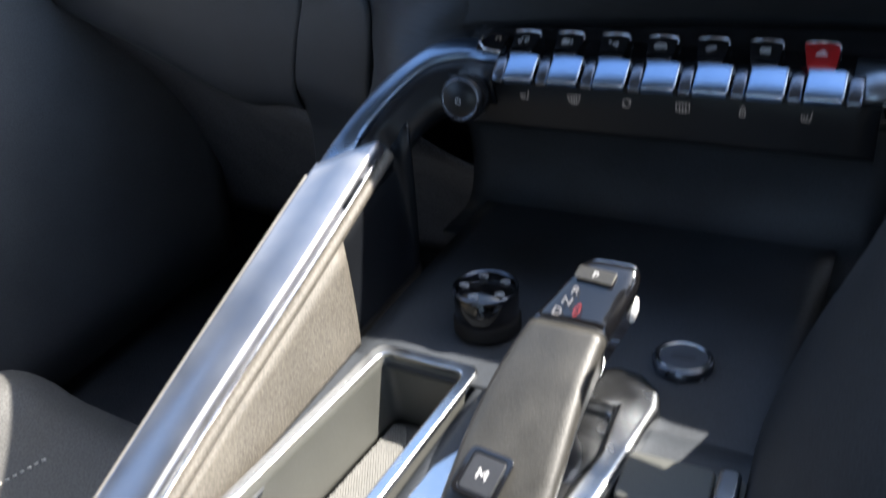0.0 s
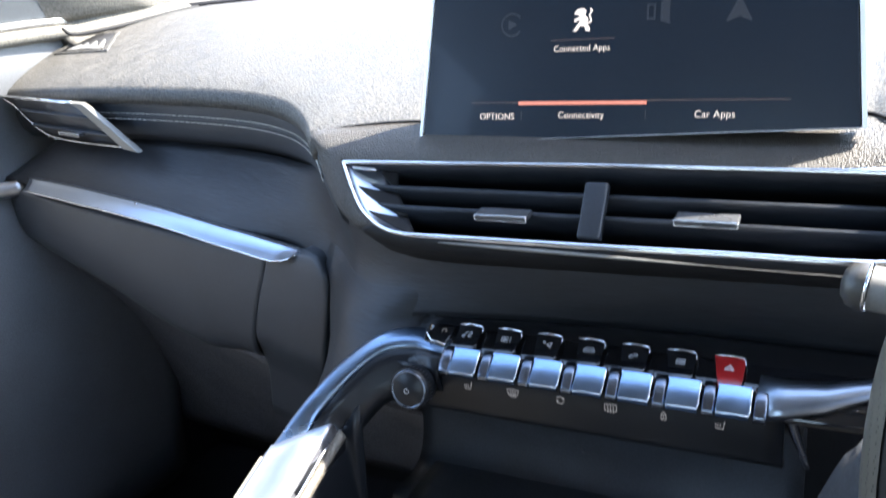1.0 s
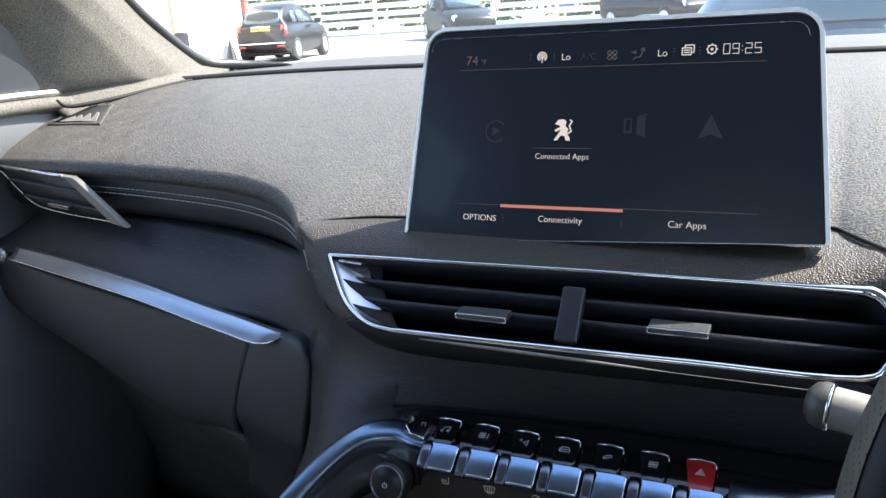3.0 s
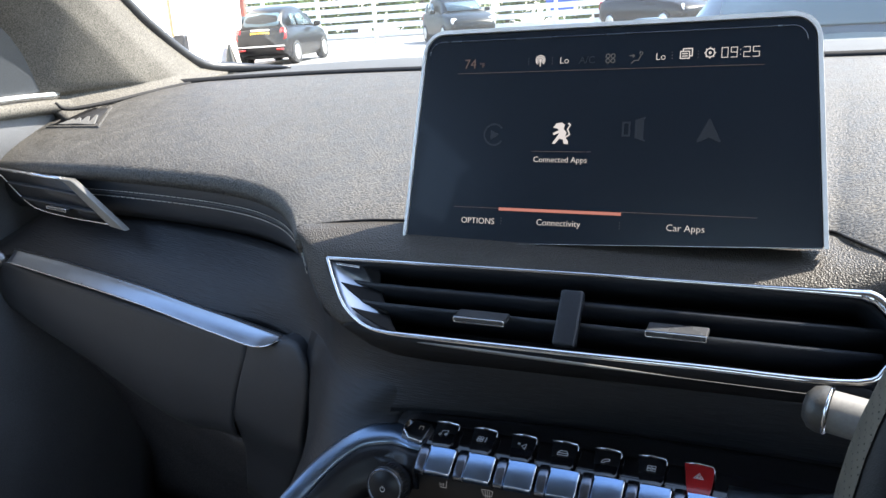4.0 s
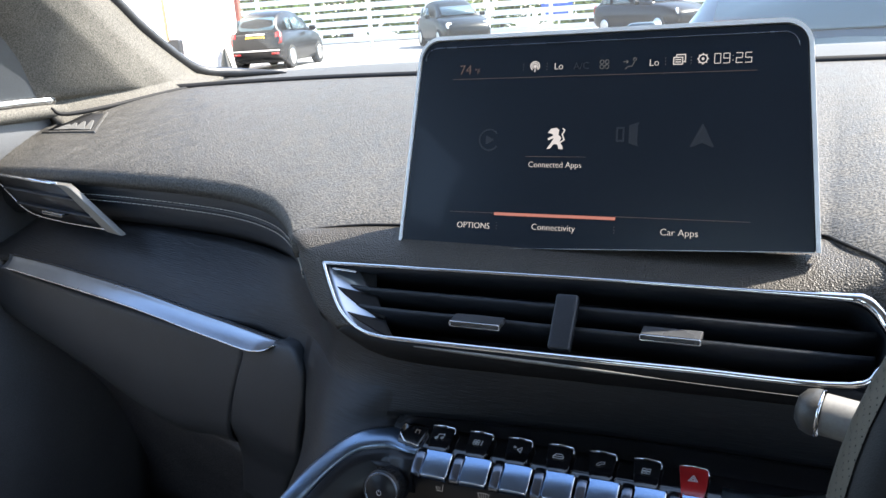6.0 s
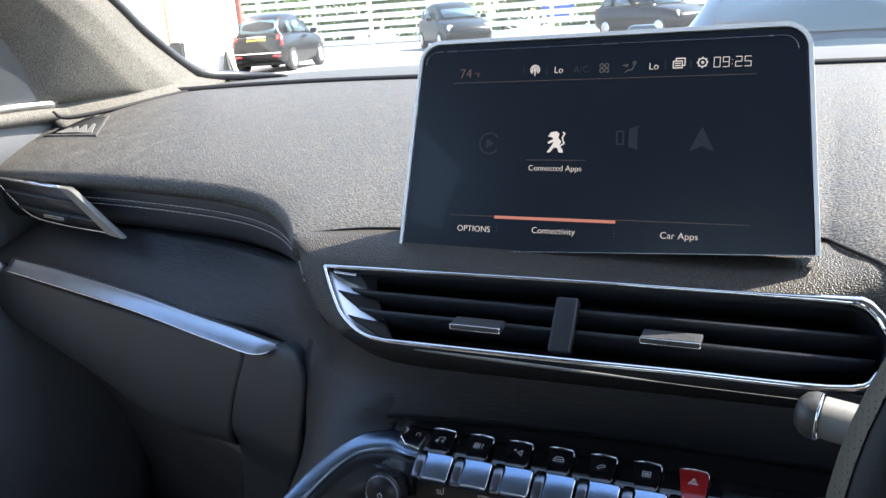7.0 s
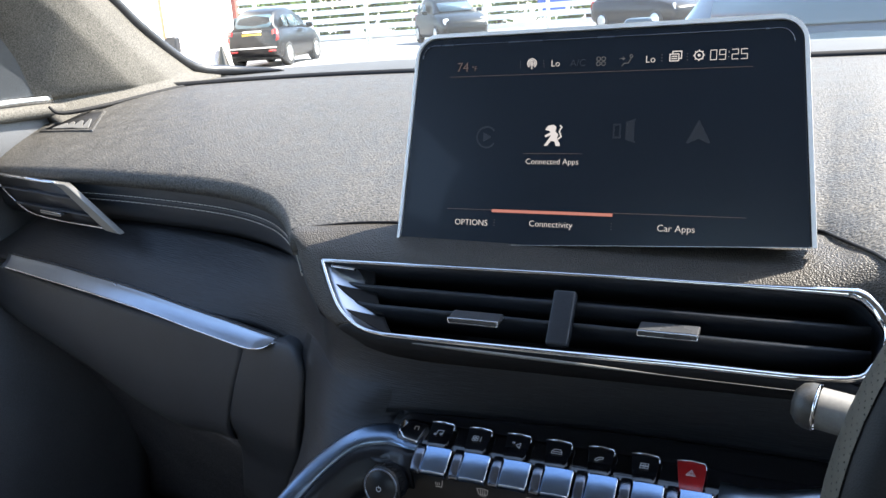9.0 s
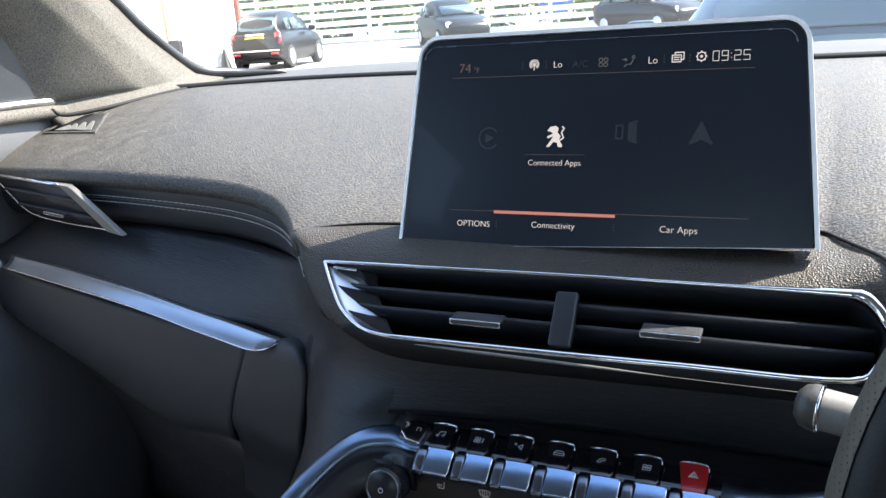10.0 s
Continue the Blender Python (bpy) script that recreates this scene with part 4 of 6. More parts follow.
# sections along the grip: y, centre x, half width, top z, underside z
SECT = [(0.4690, 0.0220, 0.0105, 0.8640, 0.852), (0.4660, 0.0220, 0.0135, 0.8680, 0.846), (0.4590, 0.0205, 0.0155, 0.8665, 0.839), (0.445, 0.0158, 0.0172, 0.8605, 0.833), (0.430, 0.0114, 0.0192, 0.8545, 0.827), (0.405, 0.0090, 0.0216, 0.8452, 0.819), (0.380, 0.0090, 0.0230, 0.8352, 0.810), (0.352, 0.0100, 0.0230, 0.8238, 0.799), (0.322, 0.0100, 0.0200, 0.8120, 0.788), (0.30, 0.0105, 0.014, 0.802, 0.786)]


def lever_section(y, cx, w, top, low, lift=0.0):
    out = []
    for k in range(20):
        a = 2 * math.pi * k / 20
        c, s = math.cos(a), math.sin(a)
        px = math.copysign(abs(c) ** 0.35, c)
        pz = math.copysign(abs(s) ** 0.45, s)
        zc, hz = (top + low) / 2, (top - low) / 2
        out.append((cx + w * px * (1.0 if s > 0 else 0.86), y + 0.001 * pz, zc + hz * pz))
    return out


dense = [curve([Vector(v[:3]) for v in SECT], 40), curve([Vector((v[0], v[3], v[4])) for v in SECT], 40)]
secs = [lever_section(a.x, a.y, a.z, b.y, b.z) for a, b in zip(*dense)]
part("head", sheet(secs[:18], closed=True, caps=True), PIANO, gear, "gloss black head")
part("grip", sheet(secs[17:], closed=True, caps=True), LEVER, gear, "soft dark grey grip")
part("head_trim", tube([Vector(p) + Vector((0, 0.0005, 0.0003)) for p in secs[2][2:9]], 0.0008, 6), BRIGHT, gear, "bright front edge")
part("joint_line", tube(secs[17] + secs[17][:1], 0.0005, 5, caps=False), HARD, gear)


def on_lever(x, y):
    """Pose on the grip's top face, x across and y towards the dash."""
    pts = [(v[0], v[3]) for v in SECT]
    for (y1, z1), (y0, z0) in zip(pts, pts[1:]):
        if y0 <= y <= y1:
            z = z0 + (z1 - z0) * (y - y0) / (y1 - y0)
            return axes((x, y, z + 0.0005), (1, -0.10, 0), (0.10, y1 - y0, z1 - z0))
    return axes((x, y, 0.87), (1, 0, 0), (0, 1, 0.2))


part("park_button", prism(rounded(0.0185, 0.0075, 0.001, 3), 0.0008, on_lever(0.0175, 0.4575)), LEVER, gear, "grey park button", bevel=0.0004)
letters("park_letter", "P", 0.0052, on_lever(0.0175, 0.4575) @ Matrix.Translation((-0.0012, -0.002, 0.0009)), PRINT, gear)
for ch, x, y in (("R", 0.0112, 0.4485), ("N", 0.0086, 0.4430), ("D", 0.0060, 0.4375)):
    letters("range_letter", ch, 0.0064, on_lever(x, y) @ Matrix.Translation((-0.0018, -0.002, 0.0006)), WHITE_LIT, gear)
part("range_arrow", moved(strokes([[(-0.0012, -0.0012), (0.0012, -0.0012), (0.0012, 0.0012), (-0.0012, 0.0012), (-0.0012, -0.0012)], [(-0.001, 0.0025), (0, 0.0035), (0.001, 0.0025)], [(-0.001, -0.0025), (0, -0.0035), (0.001, -0.0025)]], 0.0004), on_lever(0.0152, 0.4395) @ Matrix.Translation((0, 0, 0.0008))), RED_LIT, gear, "red lit range arrows", smooth=False)
m_at = on_lever(0.0030, 0.3630)
part("manual_bezel", ring(rounded(0.0205, 0.0215, 0.003, 4), rounded(0.0155, 0.0165, 0.002, 4), 0.0014, m_at), PIANO, gear, "gloss surround", bevel=0.0005)
part("manual_button", prism(rounded(0.0150, 0.0160, 0.0018, 4), 0.0012, m_at @ Matrix.Translation((0, 0, -0.0002))), HARD, gear, "black manual-mode button", bevel=0.0004)
part("manual_letter", moved(strokes([[(-0.0019, -0.0019), (-0.0019, 0.0019), (0.0, -0.0006), (0.0019, 0.0019), (0.0019, -0.0019)]], 0.00062), m_at @ Matrix.Translation((0, 0, 0.0011))), PRINT, gear, smooth=False)
part("trigger", lathe([(0.0, -0.007), (0.0030, -0.0055), (0.0042, 0.0), (0.0034, 0.005), (0.0, 0.006)], 16, Matrix.Translation((0.0318, 0.4610, 0.8490)) @ Matrix.Rotation(radians(-35), 4, "X")), FRAME, gear, "pale release trigger under the head")
# stem and metal foot under the grip
part("stem", lathe([(0.016, -0.03), (0.015, 0.0), (0.012, 0.012)], 24, Matrix.Translation((0.014, 0.40, 0.812))), HARD, gear)
foot = axes((0.020, 0.395, 0.8060), (1, 0, 0), (0, 1, 0))
part("foot_plate", prism([(-0.058, -0.12), (0.018, -0.12), (0.020, 0.03), (0.026, 0.048), (0.014, 0.062), (0.002, 0.062), (-0.030, 0.022), (-0.050, -0.020)], 0.004, foot), SATIN, gear, "satin metal foot plate", bevel=0.0015)
part("foot_rail", prism([(0.020, 0.456), (0.028, 0.4595), (0.040, 0.457), (0.0505, 0.448), (0.0525, 0.437), (0.049, 0.404), (0.043, 0.35), (0.026, 0.35), (0.035, 0.404), (0.033, 0.430), (0.016, 0.430)], 0.012, Matrix.Translation((0, 0, 0.805))), SATIN, gear, "bright satin foot surround", bevel=0.0045, segments=3)

# ---- drive mode dial ----
mode = thing("mode_dial", "gloss black rotary drive-mode dial on the console", "rotary dial")
MD = axes((-0.0510, 0.475, 0.8085), (1, -0.1, 0), (0, 1, -0.10)) @ Matrix.Diagonal((1.17, 1.17, 0.96, 1))
part("collar", lathe([(0.0155, 0.0), (0.0155, 0.006), (0.0148, 0.008), (0.0, 0.008)], 40, MD), BLACKRUBBER, mode)
part("knob", lathe([(0.0140, 0.008), (0.0146, 0.010), (0.0146, 0.022), (0.0140, 0.0240), (0.0, 0.0245)], 48, MD), PIANO, mode, "gloss black knob")
part("rim_ring", lathe([(0.0138, 0.0238), (0.0149, 0.0232), (0.0149, 0.0252), (0.0140, 0.0256), (0.0136, 0.0246)], 48, MD), DARK_SATIN, mode, "dull satin ring")
for k in range(5):
    an = radians(90 + 36 + 72 * k)
    part("mode_mark", moved(strokes([[(-0.0022, -0.001), (0.0022, -0.001), (0.0018, 0.0006), (0.0008, 0.0016), (-0.0010, 0.0016), (-0.0018, 0.0004), (-0.0022, -0.001)], [(-0.001, 0.0003), (0.001, 0.0003)]], 0.0003), MD @ Matrix.Translation((0.0098 * math.cos(an), 0.0098 * math.sin(an), 0.0247))), PRINT, mode, smooth=False)

# ---- start button ----
start = thing("start_button", "round start button with a satin ring on the console", "push button")
SB = axes((0.052, 0.479, 0.8065), (1, 0, 0), (0, 1, -0.12)) @ Matrix.Diagonal((1.1, 1.1, 1, 1))
part("housing", lathe([(0.0130, 0.0), (0.0130, 0.0045), (0.0122, 0.0055), (0.0112, 0.0045)], 40, SB), DARK_SATIN, start, "dull metal housing")
part("ring", lathe([(0.0114, 0.003), (0.0116, 0.0058), (0.0107, 0.0062), (0.0102, 0.005)], 40, SB), SATIN, start, "satin ring")
part("cap", lathe([(0.0103, 0.003), (0.0103, 0.0052), (0.0098, 0.0056), (0.0, 0.0050)], 40, SB), STARTCAP, start, "slate grey cap")
part("cap_marks", moved(strokes([[(-0.005, 0.001), (0.005, 0.001)], [(-0.005, -0.0015), (0.005, -0.0015)]], 0.0009), SB @ Matrix.Translation((0, 0, 0.0052))), FAINT_LIT, start, smooth=False)

# ---- parking brake switch ----
brake = thing("parking_brake_switch", "parking brake switch, greyed for dust and sunlight, with a chrome end", "switch")
BK = axes((0.0735, 0.405, 0.8075), (1, 0.05, 0), (0, 1, 0))
# grey of surround and paddle stands for dust and for sun that misses them
part("surround", prism(rounded(0.052, 0.032, 0.003, 4), 0.003, BK @ Matrix.Translation((-0.004, -0.006, -0.002))), TRAYSKIN, brake, bevel=0.001)
part("paddle", prism(rounded(0.036, 0.026, 0.003, 4), 0.006, BK @ Matrix.Translation((-0.008, -0.006, 0.001))), TRAYSKIN, brake, "dark paddle greyed for dust and sunlight", bevel=0.0015)
part("chrome_end", prism(rounded(0.009, 0.028, 0.003, 4), 0.008, BK @ Matrix.Translation((0.0155, -0.006, 0.001))), SATIN, brake, "satin chrome end", bevel=0.002)

# ---- touch display ----
disp = thing("touch_display", "upright tablet touch display with a satin frame, switched on", "display")
SC = axes((0.0255, 0.5965, 1.047), (1, 0, 0), (0, 0.269, 0.963))     # x across, y up the glass, z out to the cabin


def tablet(grow, n=8, slim=0.0):
    """Outline of the tablet: a touch wider at its foot, rounded upper corners; slim: less on the passenger's side."""
    w0, w1, h, r = 0.1178 + grow, 0.1095 + grow, 0.1152 + grow, 0.011 + grow
    out = [(-w0 + slim, -0.0085 - 0.05 * grow), (w0 - 0.0034, 0.0018 - 0.05 * grow)]
    out += [(w1 - 0.0040 - r + r * math.cos(radians(90 * k / n)), h - r + r * math.sin(radians(90 * k / n))) for k in range(n + 1)]
    out += [(-w1 + slim + r - r * math.sin(radians(90 * k / n)), h - r + r * math.cos(radians(90 * k / n))) for k in range(n + 1)]
    return out


part("back_shell", prism(tablet(0.0012), 0.011, SC @ Matrix.Translation((0, 0, -0.013))), SOFT, disp, "dark back shell", bevel=0.002)
# added block, black to stand for the contact shadow between glass and hood
part("foot", prism([(-0.100, -0.014), (0.108, -0.012), (0.108, 0.012), (-0.100, 0.012)], 0.014, SC @ Matrix.Translation((0, 0, -0.030))), BLACKRUBBER, disp, "added black block behind the glass for contact shadow", bevel=0.002)
part("frame", ring(tablet(0.0032, slim=0.0020), tablet(0.0010, slim=0.0014), 0.0065, SC @ Matrix.Translation((0, 0, -0.0055))), FRAME, disp, "silver frame", bevel=0.0016)
pane = tablet(0.0006, slim=0.0014)
pane[0], pane[1] = (pane[0][0], pane[0][1] - 0.0005), (pane[1][0], pane[1][1] - 0.0005)
part("glass", prism(pane, 0.0022, SC @ Matrix.Translation((0, 0, -0.0022))), GLASS_BLACK, disp, "black glass front", bevel=0.0008)
part("glass_edge", tube([SC @ Vector((x, y, 0.0003)) for x, y in tablet(-0.0035)[2:]], 0.0003, 5), DARK_SATIN, disp)


def mark(name, lines, x, y, width, mat, s=1.0):
    return part(name, moved(strokes([[(px * s, py * s) for px, py in q] for q in lines], width), SC @ Matrix.Translation((x, y, 0.0001))), mat, disp, smooth=False)


def words(text, x, y, size, mat, align="LEFT"):
    return letters("lettering", text, size, SC @ Matrix.Translation((x, y, 0.0004)), mat, disp, 0.0001, align)


words("74", -0.0835, 0.0955, 0.0080, WARM_LIT)
words("°F", -0.0738, 0.0957, 0.0042, WARM_LIT)
words("Lo", -0.0252, 0.0967, 0.0053, WHITE_LIT)
words("A/C", -0.0140, 0.0964, 0.0055, GREY_LIT)
words("Lo", 0.0278, 0.0968, 0.0053, WHITE_LIT)
# the clock in squared digits
CW, CH = 1.5 * U, 2.5 * U
DIGIT = {"0": [[(-1, -1), (1, -1), (1, 1), (-1, 1), (-1, -1)]], "9": [[(1, 0), (-1, 0), (-1, 1), (1, 1), (1, -1), (-1, -1)]], "2": [[(-1, 1), (1, 1), (1, 0), (-1, 0), (-1, -1), (1, -1)]], "5": [[(1, 1), (-1, 1), (-1, 0), (1, 0), (1, -1), (-1, -1)]], ":": [[(0, 0.5), (0, 0.42)], [(0, -0.5), (0, -0.42)]]}
for ch, cx in zip("09:25", (0.0630, 0.0675, 0.0706, 0.0737, 0.0782)):
    mark("clock_digit", [[(x * CW, y * CH) for x, y in q] for q in DIGIT[ch]], cx, 0.0995, 0.0003, WHITE_LIT)
words("Connected Apps", -0.0220, 0.0416, 0.0046, WHITE_LIT, "CENTER")
words("OPTIONS", -0.0805, 0.0052, 0.0050, WHITE_LIT)
words("Connectivity", -0.0210, 0.0060, 0.0050, WHITE_LIT, "CENTER")
words("Car Apps", 0.0485, 0.0064, 0.0052, WHITE_LIT, "CENTER")
mark("aerial_icon", [arc(0, 0, 2.6 * U, -50, 230, 14), arc(0, 0, 1.7 * U, -50, 230, 12), arc(0, 0, 0.7 * U, 0, 360, 8), [(0, 0), (0, -3.2 * U)]], -0.0365, 0.0990, 0.0005, WHITE_LIT)
mark("fan_icon", [arc(dx * U, dy * U, 1.1 * U, 0, 360, 10) for dx, dy in ((-1.4, -1.3), (-1.4, 1.3), (1.4, -1.3), (1.4, 1.3))], 0.0035, 0.0986, 0.0004, DIM_LIT)
mark("air_icon", [[(-3.6 * U, 1 * U), (-1 * U, 1 * U)], [(-1.8 * U, 1.8 * U), (-1 * U, 1 * U), (-1.8 * U, 0.2 * U)], arc(2.6 * U, 2.2 * U, 0.8 * U, 0, 360, 8), [(2.4 * U, 0.8 * U), (1.2 * U, -1.6 * U), (-1 * U, -1.6 * U), (-2.4 * U, -3 * U)]], 0.0175, 0.0986, 0.0004, DIM_LIT)
mark("windows_icon", [[(-3 * U, -2.4 * U), (1.6 * U, -2.4 * U), (1.6 * U, 1.2 * U), (-3 * U, 1.2 * U), (-3 * U, -2.4 * U)], [(-1.6 * U, 1.2 * U), (-1.6 * U, 2.6 * U), (3 * U, 2.6 * U), (3 * U, -1.2 * U), (1.6 * U, -1.2 * U)], [(-2 * U, 0), (0.6 * U, 0)], [(-2 * U, -1.2 * U), (0.6 * U, -1.2 * U)]], 0.0437, 0.0996, 0.0005, WHITE_LIT)
mark("cog_icon", [arc(0, 0, 2.2 * U, 0, 360, 16), arc(0, 0, 0.5 * U, 0, 360, 6)] + [[(2.2 * U * math.cos(a), 2.2 * U * math.sin(a)), (2.8 * U * math.cos(a), 2.8 * U * math.sin(a))] for a in (math.pi / 4 * k for k in range(8))], 0.0557, 0.0996, 0.0005, WHITE_LIT)
mark("round_icon", [arc(0, 0, 6 * U, 40, 320, 20), [(-1.6 * U, 2 * U), (2.2 * U, 0), (-1.6 * U, -2 * U), (-1.6 * U, 2 * U)]], -0.0625, 0.0571, 0.0009, FAINT_LIT)
mark("phone_icon", [[(-6 * U, -3.5 * U), (-2.5 * U, -3.5 * U), (-2.5 * U, 3.5 * U), (-6 * U, 3.5 * U), (-6 * U, -3.5 * U)], [(5.5 * U, 6 * U), (1 * U, 4.5 * U), (1 * U, -4.5 * U), (5.5 * U, -6 * U)]], 0.0185, 0.0603, 0.0009, FAINT_LIT)
mark("peak_icon", [[(-5.5 * U, -5 * U), (0, 6 * U), (5.5 * U, -5 * U)], [(-5.5 * U, -5 * U), (0, -2.5 * U), (5.5 * U, -5 * U)]], 0.0575, 0.0590, 0.0010, FAINT_LIT)
for outline, x, y in (([(-1.4, -1.8), (2.0, 0.0), (-1.4, 1.8)], -0.0625, 0.0571), ([(1.4, -4.4), (5.2, -5.6), (5.2, 5.6), (1.4, 4.4)], 0.0185, 0.0603), ([(-4.8, -4.6), (0.0, -2.2), (4.8, -4.6), (0.0, 5.2)], 0.0575, 0.0590)):
    part("icon_fill", prism([(a * U, b * U) for a, b in outline], 0.0001, SC @ Matrix.Translation((x, y, 0.0001))), FAINT_LIT, disp, smooth=False)
# the pale emblem, a plain upright shape
EMBLEM = [(-5.0, 3.6), (-3.0, 6.2), (0.5, 6.6), (2.2, 5.2), (1.6, 2.6), (3.6, 0.6), (2.6, -2.0), (4.6, -4.6), (4.8, -6.4), (2.2, -6.2), (1.4, -3.6), (-1.0, -3.2), (-3.4, -6.2), (-5.4, -6.2), (-2.4, -2.0), (-1.0, 0.4), (-4.6, -1.0), (-5.0, 0.2), (-1.4, 2.0), (-2.4, 3.0)]
part("emblem", prism([(x * 0.00092, y * 0.00092) for x, y in EMBLEM], 0.0002, SC @ Matrix.Translation((-0.0222, 0.0578, 0.0001))), WHITE_LIT, disp, "pale emblem", smooth=False)
part("emblem_tail", moved(strokes([[(2.6 * U, -2.2 * U), (5.0 * U, -0.6 * U), (3.8 * U, 2.4 * U), (5.2 * U, 4.8 * U), (4.2 * U, 5.6 * U)]], 0.0007), SC @ Matrix.Translation((-0.0222, 0.0578, 0.0001))), WHITE_LIT, disp, smooth=False)
for x0, x1, y, w, mt in ((-0.0875, 0.0825, 0.0928, 0.00022, LINE_LIT), (-0.0395, -0.0045, 0.0477, 0.00022, LINE_LIT), (-0.0855, -0.057, 0.0146, 0.00025, LINE_LIT), (-0.0565, 0.0135, 0.0142, 0.0017, ORANGE_LIT), (0.0140, 0.0835, 0.0153, 0.00028, LINE_LIT)):
    part("screen_line", moved(strokes([[(x0, y), (x1, y)]], w), SC @ Matrix.Translation((0, 0, 0.0001))), mt, disp, smooth=False)
for x, y in ((-0.0553, 0.0072), (0.0137, 0.0078), (-0.0435, 0.0985), (-0.0295, 0.0985), (0.0365, 0.099), (0.0497, 0.099)):
    mark("dots", [[(0, k * 0.0016), (0, k * 0.0016 + 0.0002)] for k in (-1, 0, 1)], x, y, 0.0004, DIM_LIT)

# ---- steering wheel ----
wheel = thing("steering_wheel", "black perforated leather steering wheel", "steering wheel")
WH = axes((0.3330, 0.420, 0.980), (1, 0, 0), (0, 0.34, 0.94))
RW = 0.168
PERF = material("perforated_leather", (0.040, 0.037, 0.029), 0.55, grain=0.85, scale=600, bump=0.7, spec=0.3, mottled=0.12, mottle=30, cells=True, holes=True)
RIMSKIN = material("smooth_rim_leather", (0.0065, 0.0065, 0.007), 0.5, grain=0.3, scale=1600, bump=0.12, mottled=0.15, mottle=30, cells=True, spec=0.22)
rows = []
for k in range(97):
    a = 2 * math.pi * k / 96
    c, s = math.cos(a), math.sin(a)
    cx, cy = RW * math.copysign(abs(c) ** 0.92, c), RW * 0.96 * math.copysign(abs(s) ** 0.92, s)
    rows.append([WH @ Vector((cx + 0.0165 * math.cos(b) * c, cy + 0.0165 * math.cos(b) * s, 0.019 * math.sin(b))) for b in (2 * math.pi * j / 20 for j in range(20))])
bm = sheet(rows, closed=True)
bmesh.ops.remove_doubles(bm, verts=bm.verts, dist=1e-5)
part("rim", bm, RIMSKIN, wheel, "smooth black leather rim")
band = []
for k in range(97):
    a = 2 * math.pi * k / 96
    c, s = math.cos(a), math.sin(a)
    cx, cy = RW * math.copysign(abs(c) ** 0.92, c), RW * 0.96 * math.copysign(abs(s) ** 0.92, s)
    band.append([WH @ Vector((cx + 0.0169 * math.cos(b) * c, cy + 0.0169 * math.cos(b) * s, 0.0194 * math.sin(b))) for b in (radians(-45 + 11.0 * j) for j in range(9))])
part("perforated_band", sheet(band), PERF, wheel, "perforated grey leather band")
part("hub", prism(rounded(0.13, 0.10, 0.03, 6), 0.03, WH @ Matrix.Translation((0, -0.005, -0.03))), SOFT, wheel, "black airbag hub", bevel=0.008)
for sx in (-1, 1):
    part("spoke", prism([(sx * 0.055, 0.02), (sx * 0.155, 0.012), (sx * 0.155, -0.018), (sx * 0.055, -0.03)], 0.016, WH @ Matrix.Translation((0, 0, -0.028))), SOFT, wheel, bevel=0.004)
part("lower_spoke", prism([(-0.025, -0.05), (0.025, -0.05), (0.018, -0.15), (-0.018, -0.15)], 0.014, WH @ Matrix.Translation((0, 0, -0.028))), SATIN, wheel, bevel=0.004)
part("column", lathe([(0.045, 0.0), (0.05, -0.06), (0.055, -0.16)], 24, WH @ Matrix.Translation((0, 0, -0.03))), HARD, wheel)

# ---- column stalk ----
stalk = thing("column_stalk", "grey stalk with a round satin end beside the wheel", "stalk")
KN = Matrix.Translation((0.1412, 0.502, 1.0095)) @ Vector((0.97, -0.16, -0.09)).to_track_quat("Z", "Y").to_matrix().to_4x4() @ Matrix.Scale(0.87, 4)
part("end_cap", lathe([(0.0, -0.0040), (0.006, -0.0030), (0.0098, 0.0), (0.0112, 0.004), (0.0112, 0.0066)], 32, KN), LEVER, stalk, "dark rounded end cap")
part("ring", lathe([(0.0108, 0.0066), (0.0115, 0.0068), (0.0115, 0.0077), (0.0108, 0.0080)], 32, KN), BRIGHT, stalk, "chrome ring")
part("barrel", lathe([(0.0100, 0.0084), (0.0100, 0.045), (0.0085, 0.075), (0.008, 0.16)], 32, KN), FINS, stalk, "grey barrel")

# ---- instrument hood ----
hood = thing("instrument_hood", "black hood over the driver's instruments", "instrument cluster")
part("cowl", surface([[(0.207, 0.645, 1.045), (0.225, 0.645, 1.083), (0.285, 0.645, 1.113), (0.44, 0.645, 1.13), (0.50, 0.645, 1.10), (0.52, 0.645, 1.045)], [(0.207, 0.70, 1.050), (0.225, 0.70, 1.093), (0.285, 0.70, 1.123), (0.44, 0.70, 1.14), (0.50, 0.70, 1.11), (0.52, 0.70, 1.05)], [(0.220, 0.82, 1.060), (0.240, 0.82, 1.088), (0.335, 0.82, 1.108), (0.44, 0.82, 1.12), (0.49, 0.82, 1.10), (0.51, 0.82, 1.06)]], 30, 12), SOFT, hood, thick=-0.006)
part("panel", box(0.28, 0.01, 0.09, Matrix.Translation((0.366, 0.70, 1.085))), PIANO, hood, "dark instrument panel")

TRIM = material("pillar_cloth_skin", (0.080, 0.075, 0.065), 0.8, grain=0.55, scale=620, bump=0.7, mottled=0.08, mottle=25)

# ---- demister grille at the corner of the pad ----
dem = thing("demister_grille", "small angular demister grille set in the dash corner", "air vent")
QUAD = [(-0.698, 0.850), (-0.607, 0.838), (-0.647, 0.898), (-0.703, 0.899)]


def on_pad(x, y, up):
    p = min(front, key=lambda q: abs(q.x - x))
    return Vector((x, y, pad_height(p, (y - p.y) / (back_edge(p.x) - p.y)) + up))


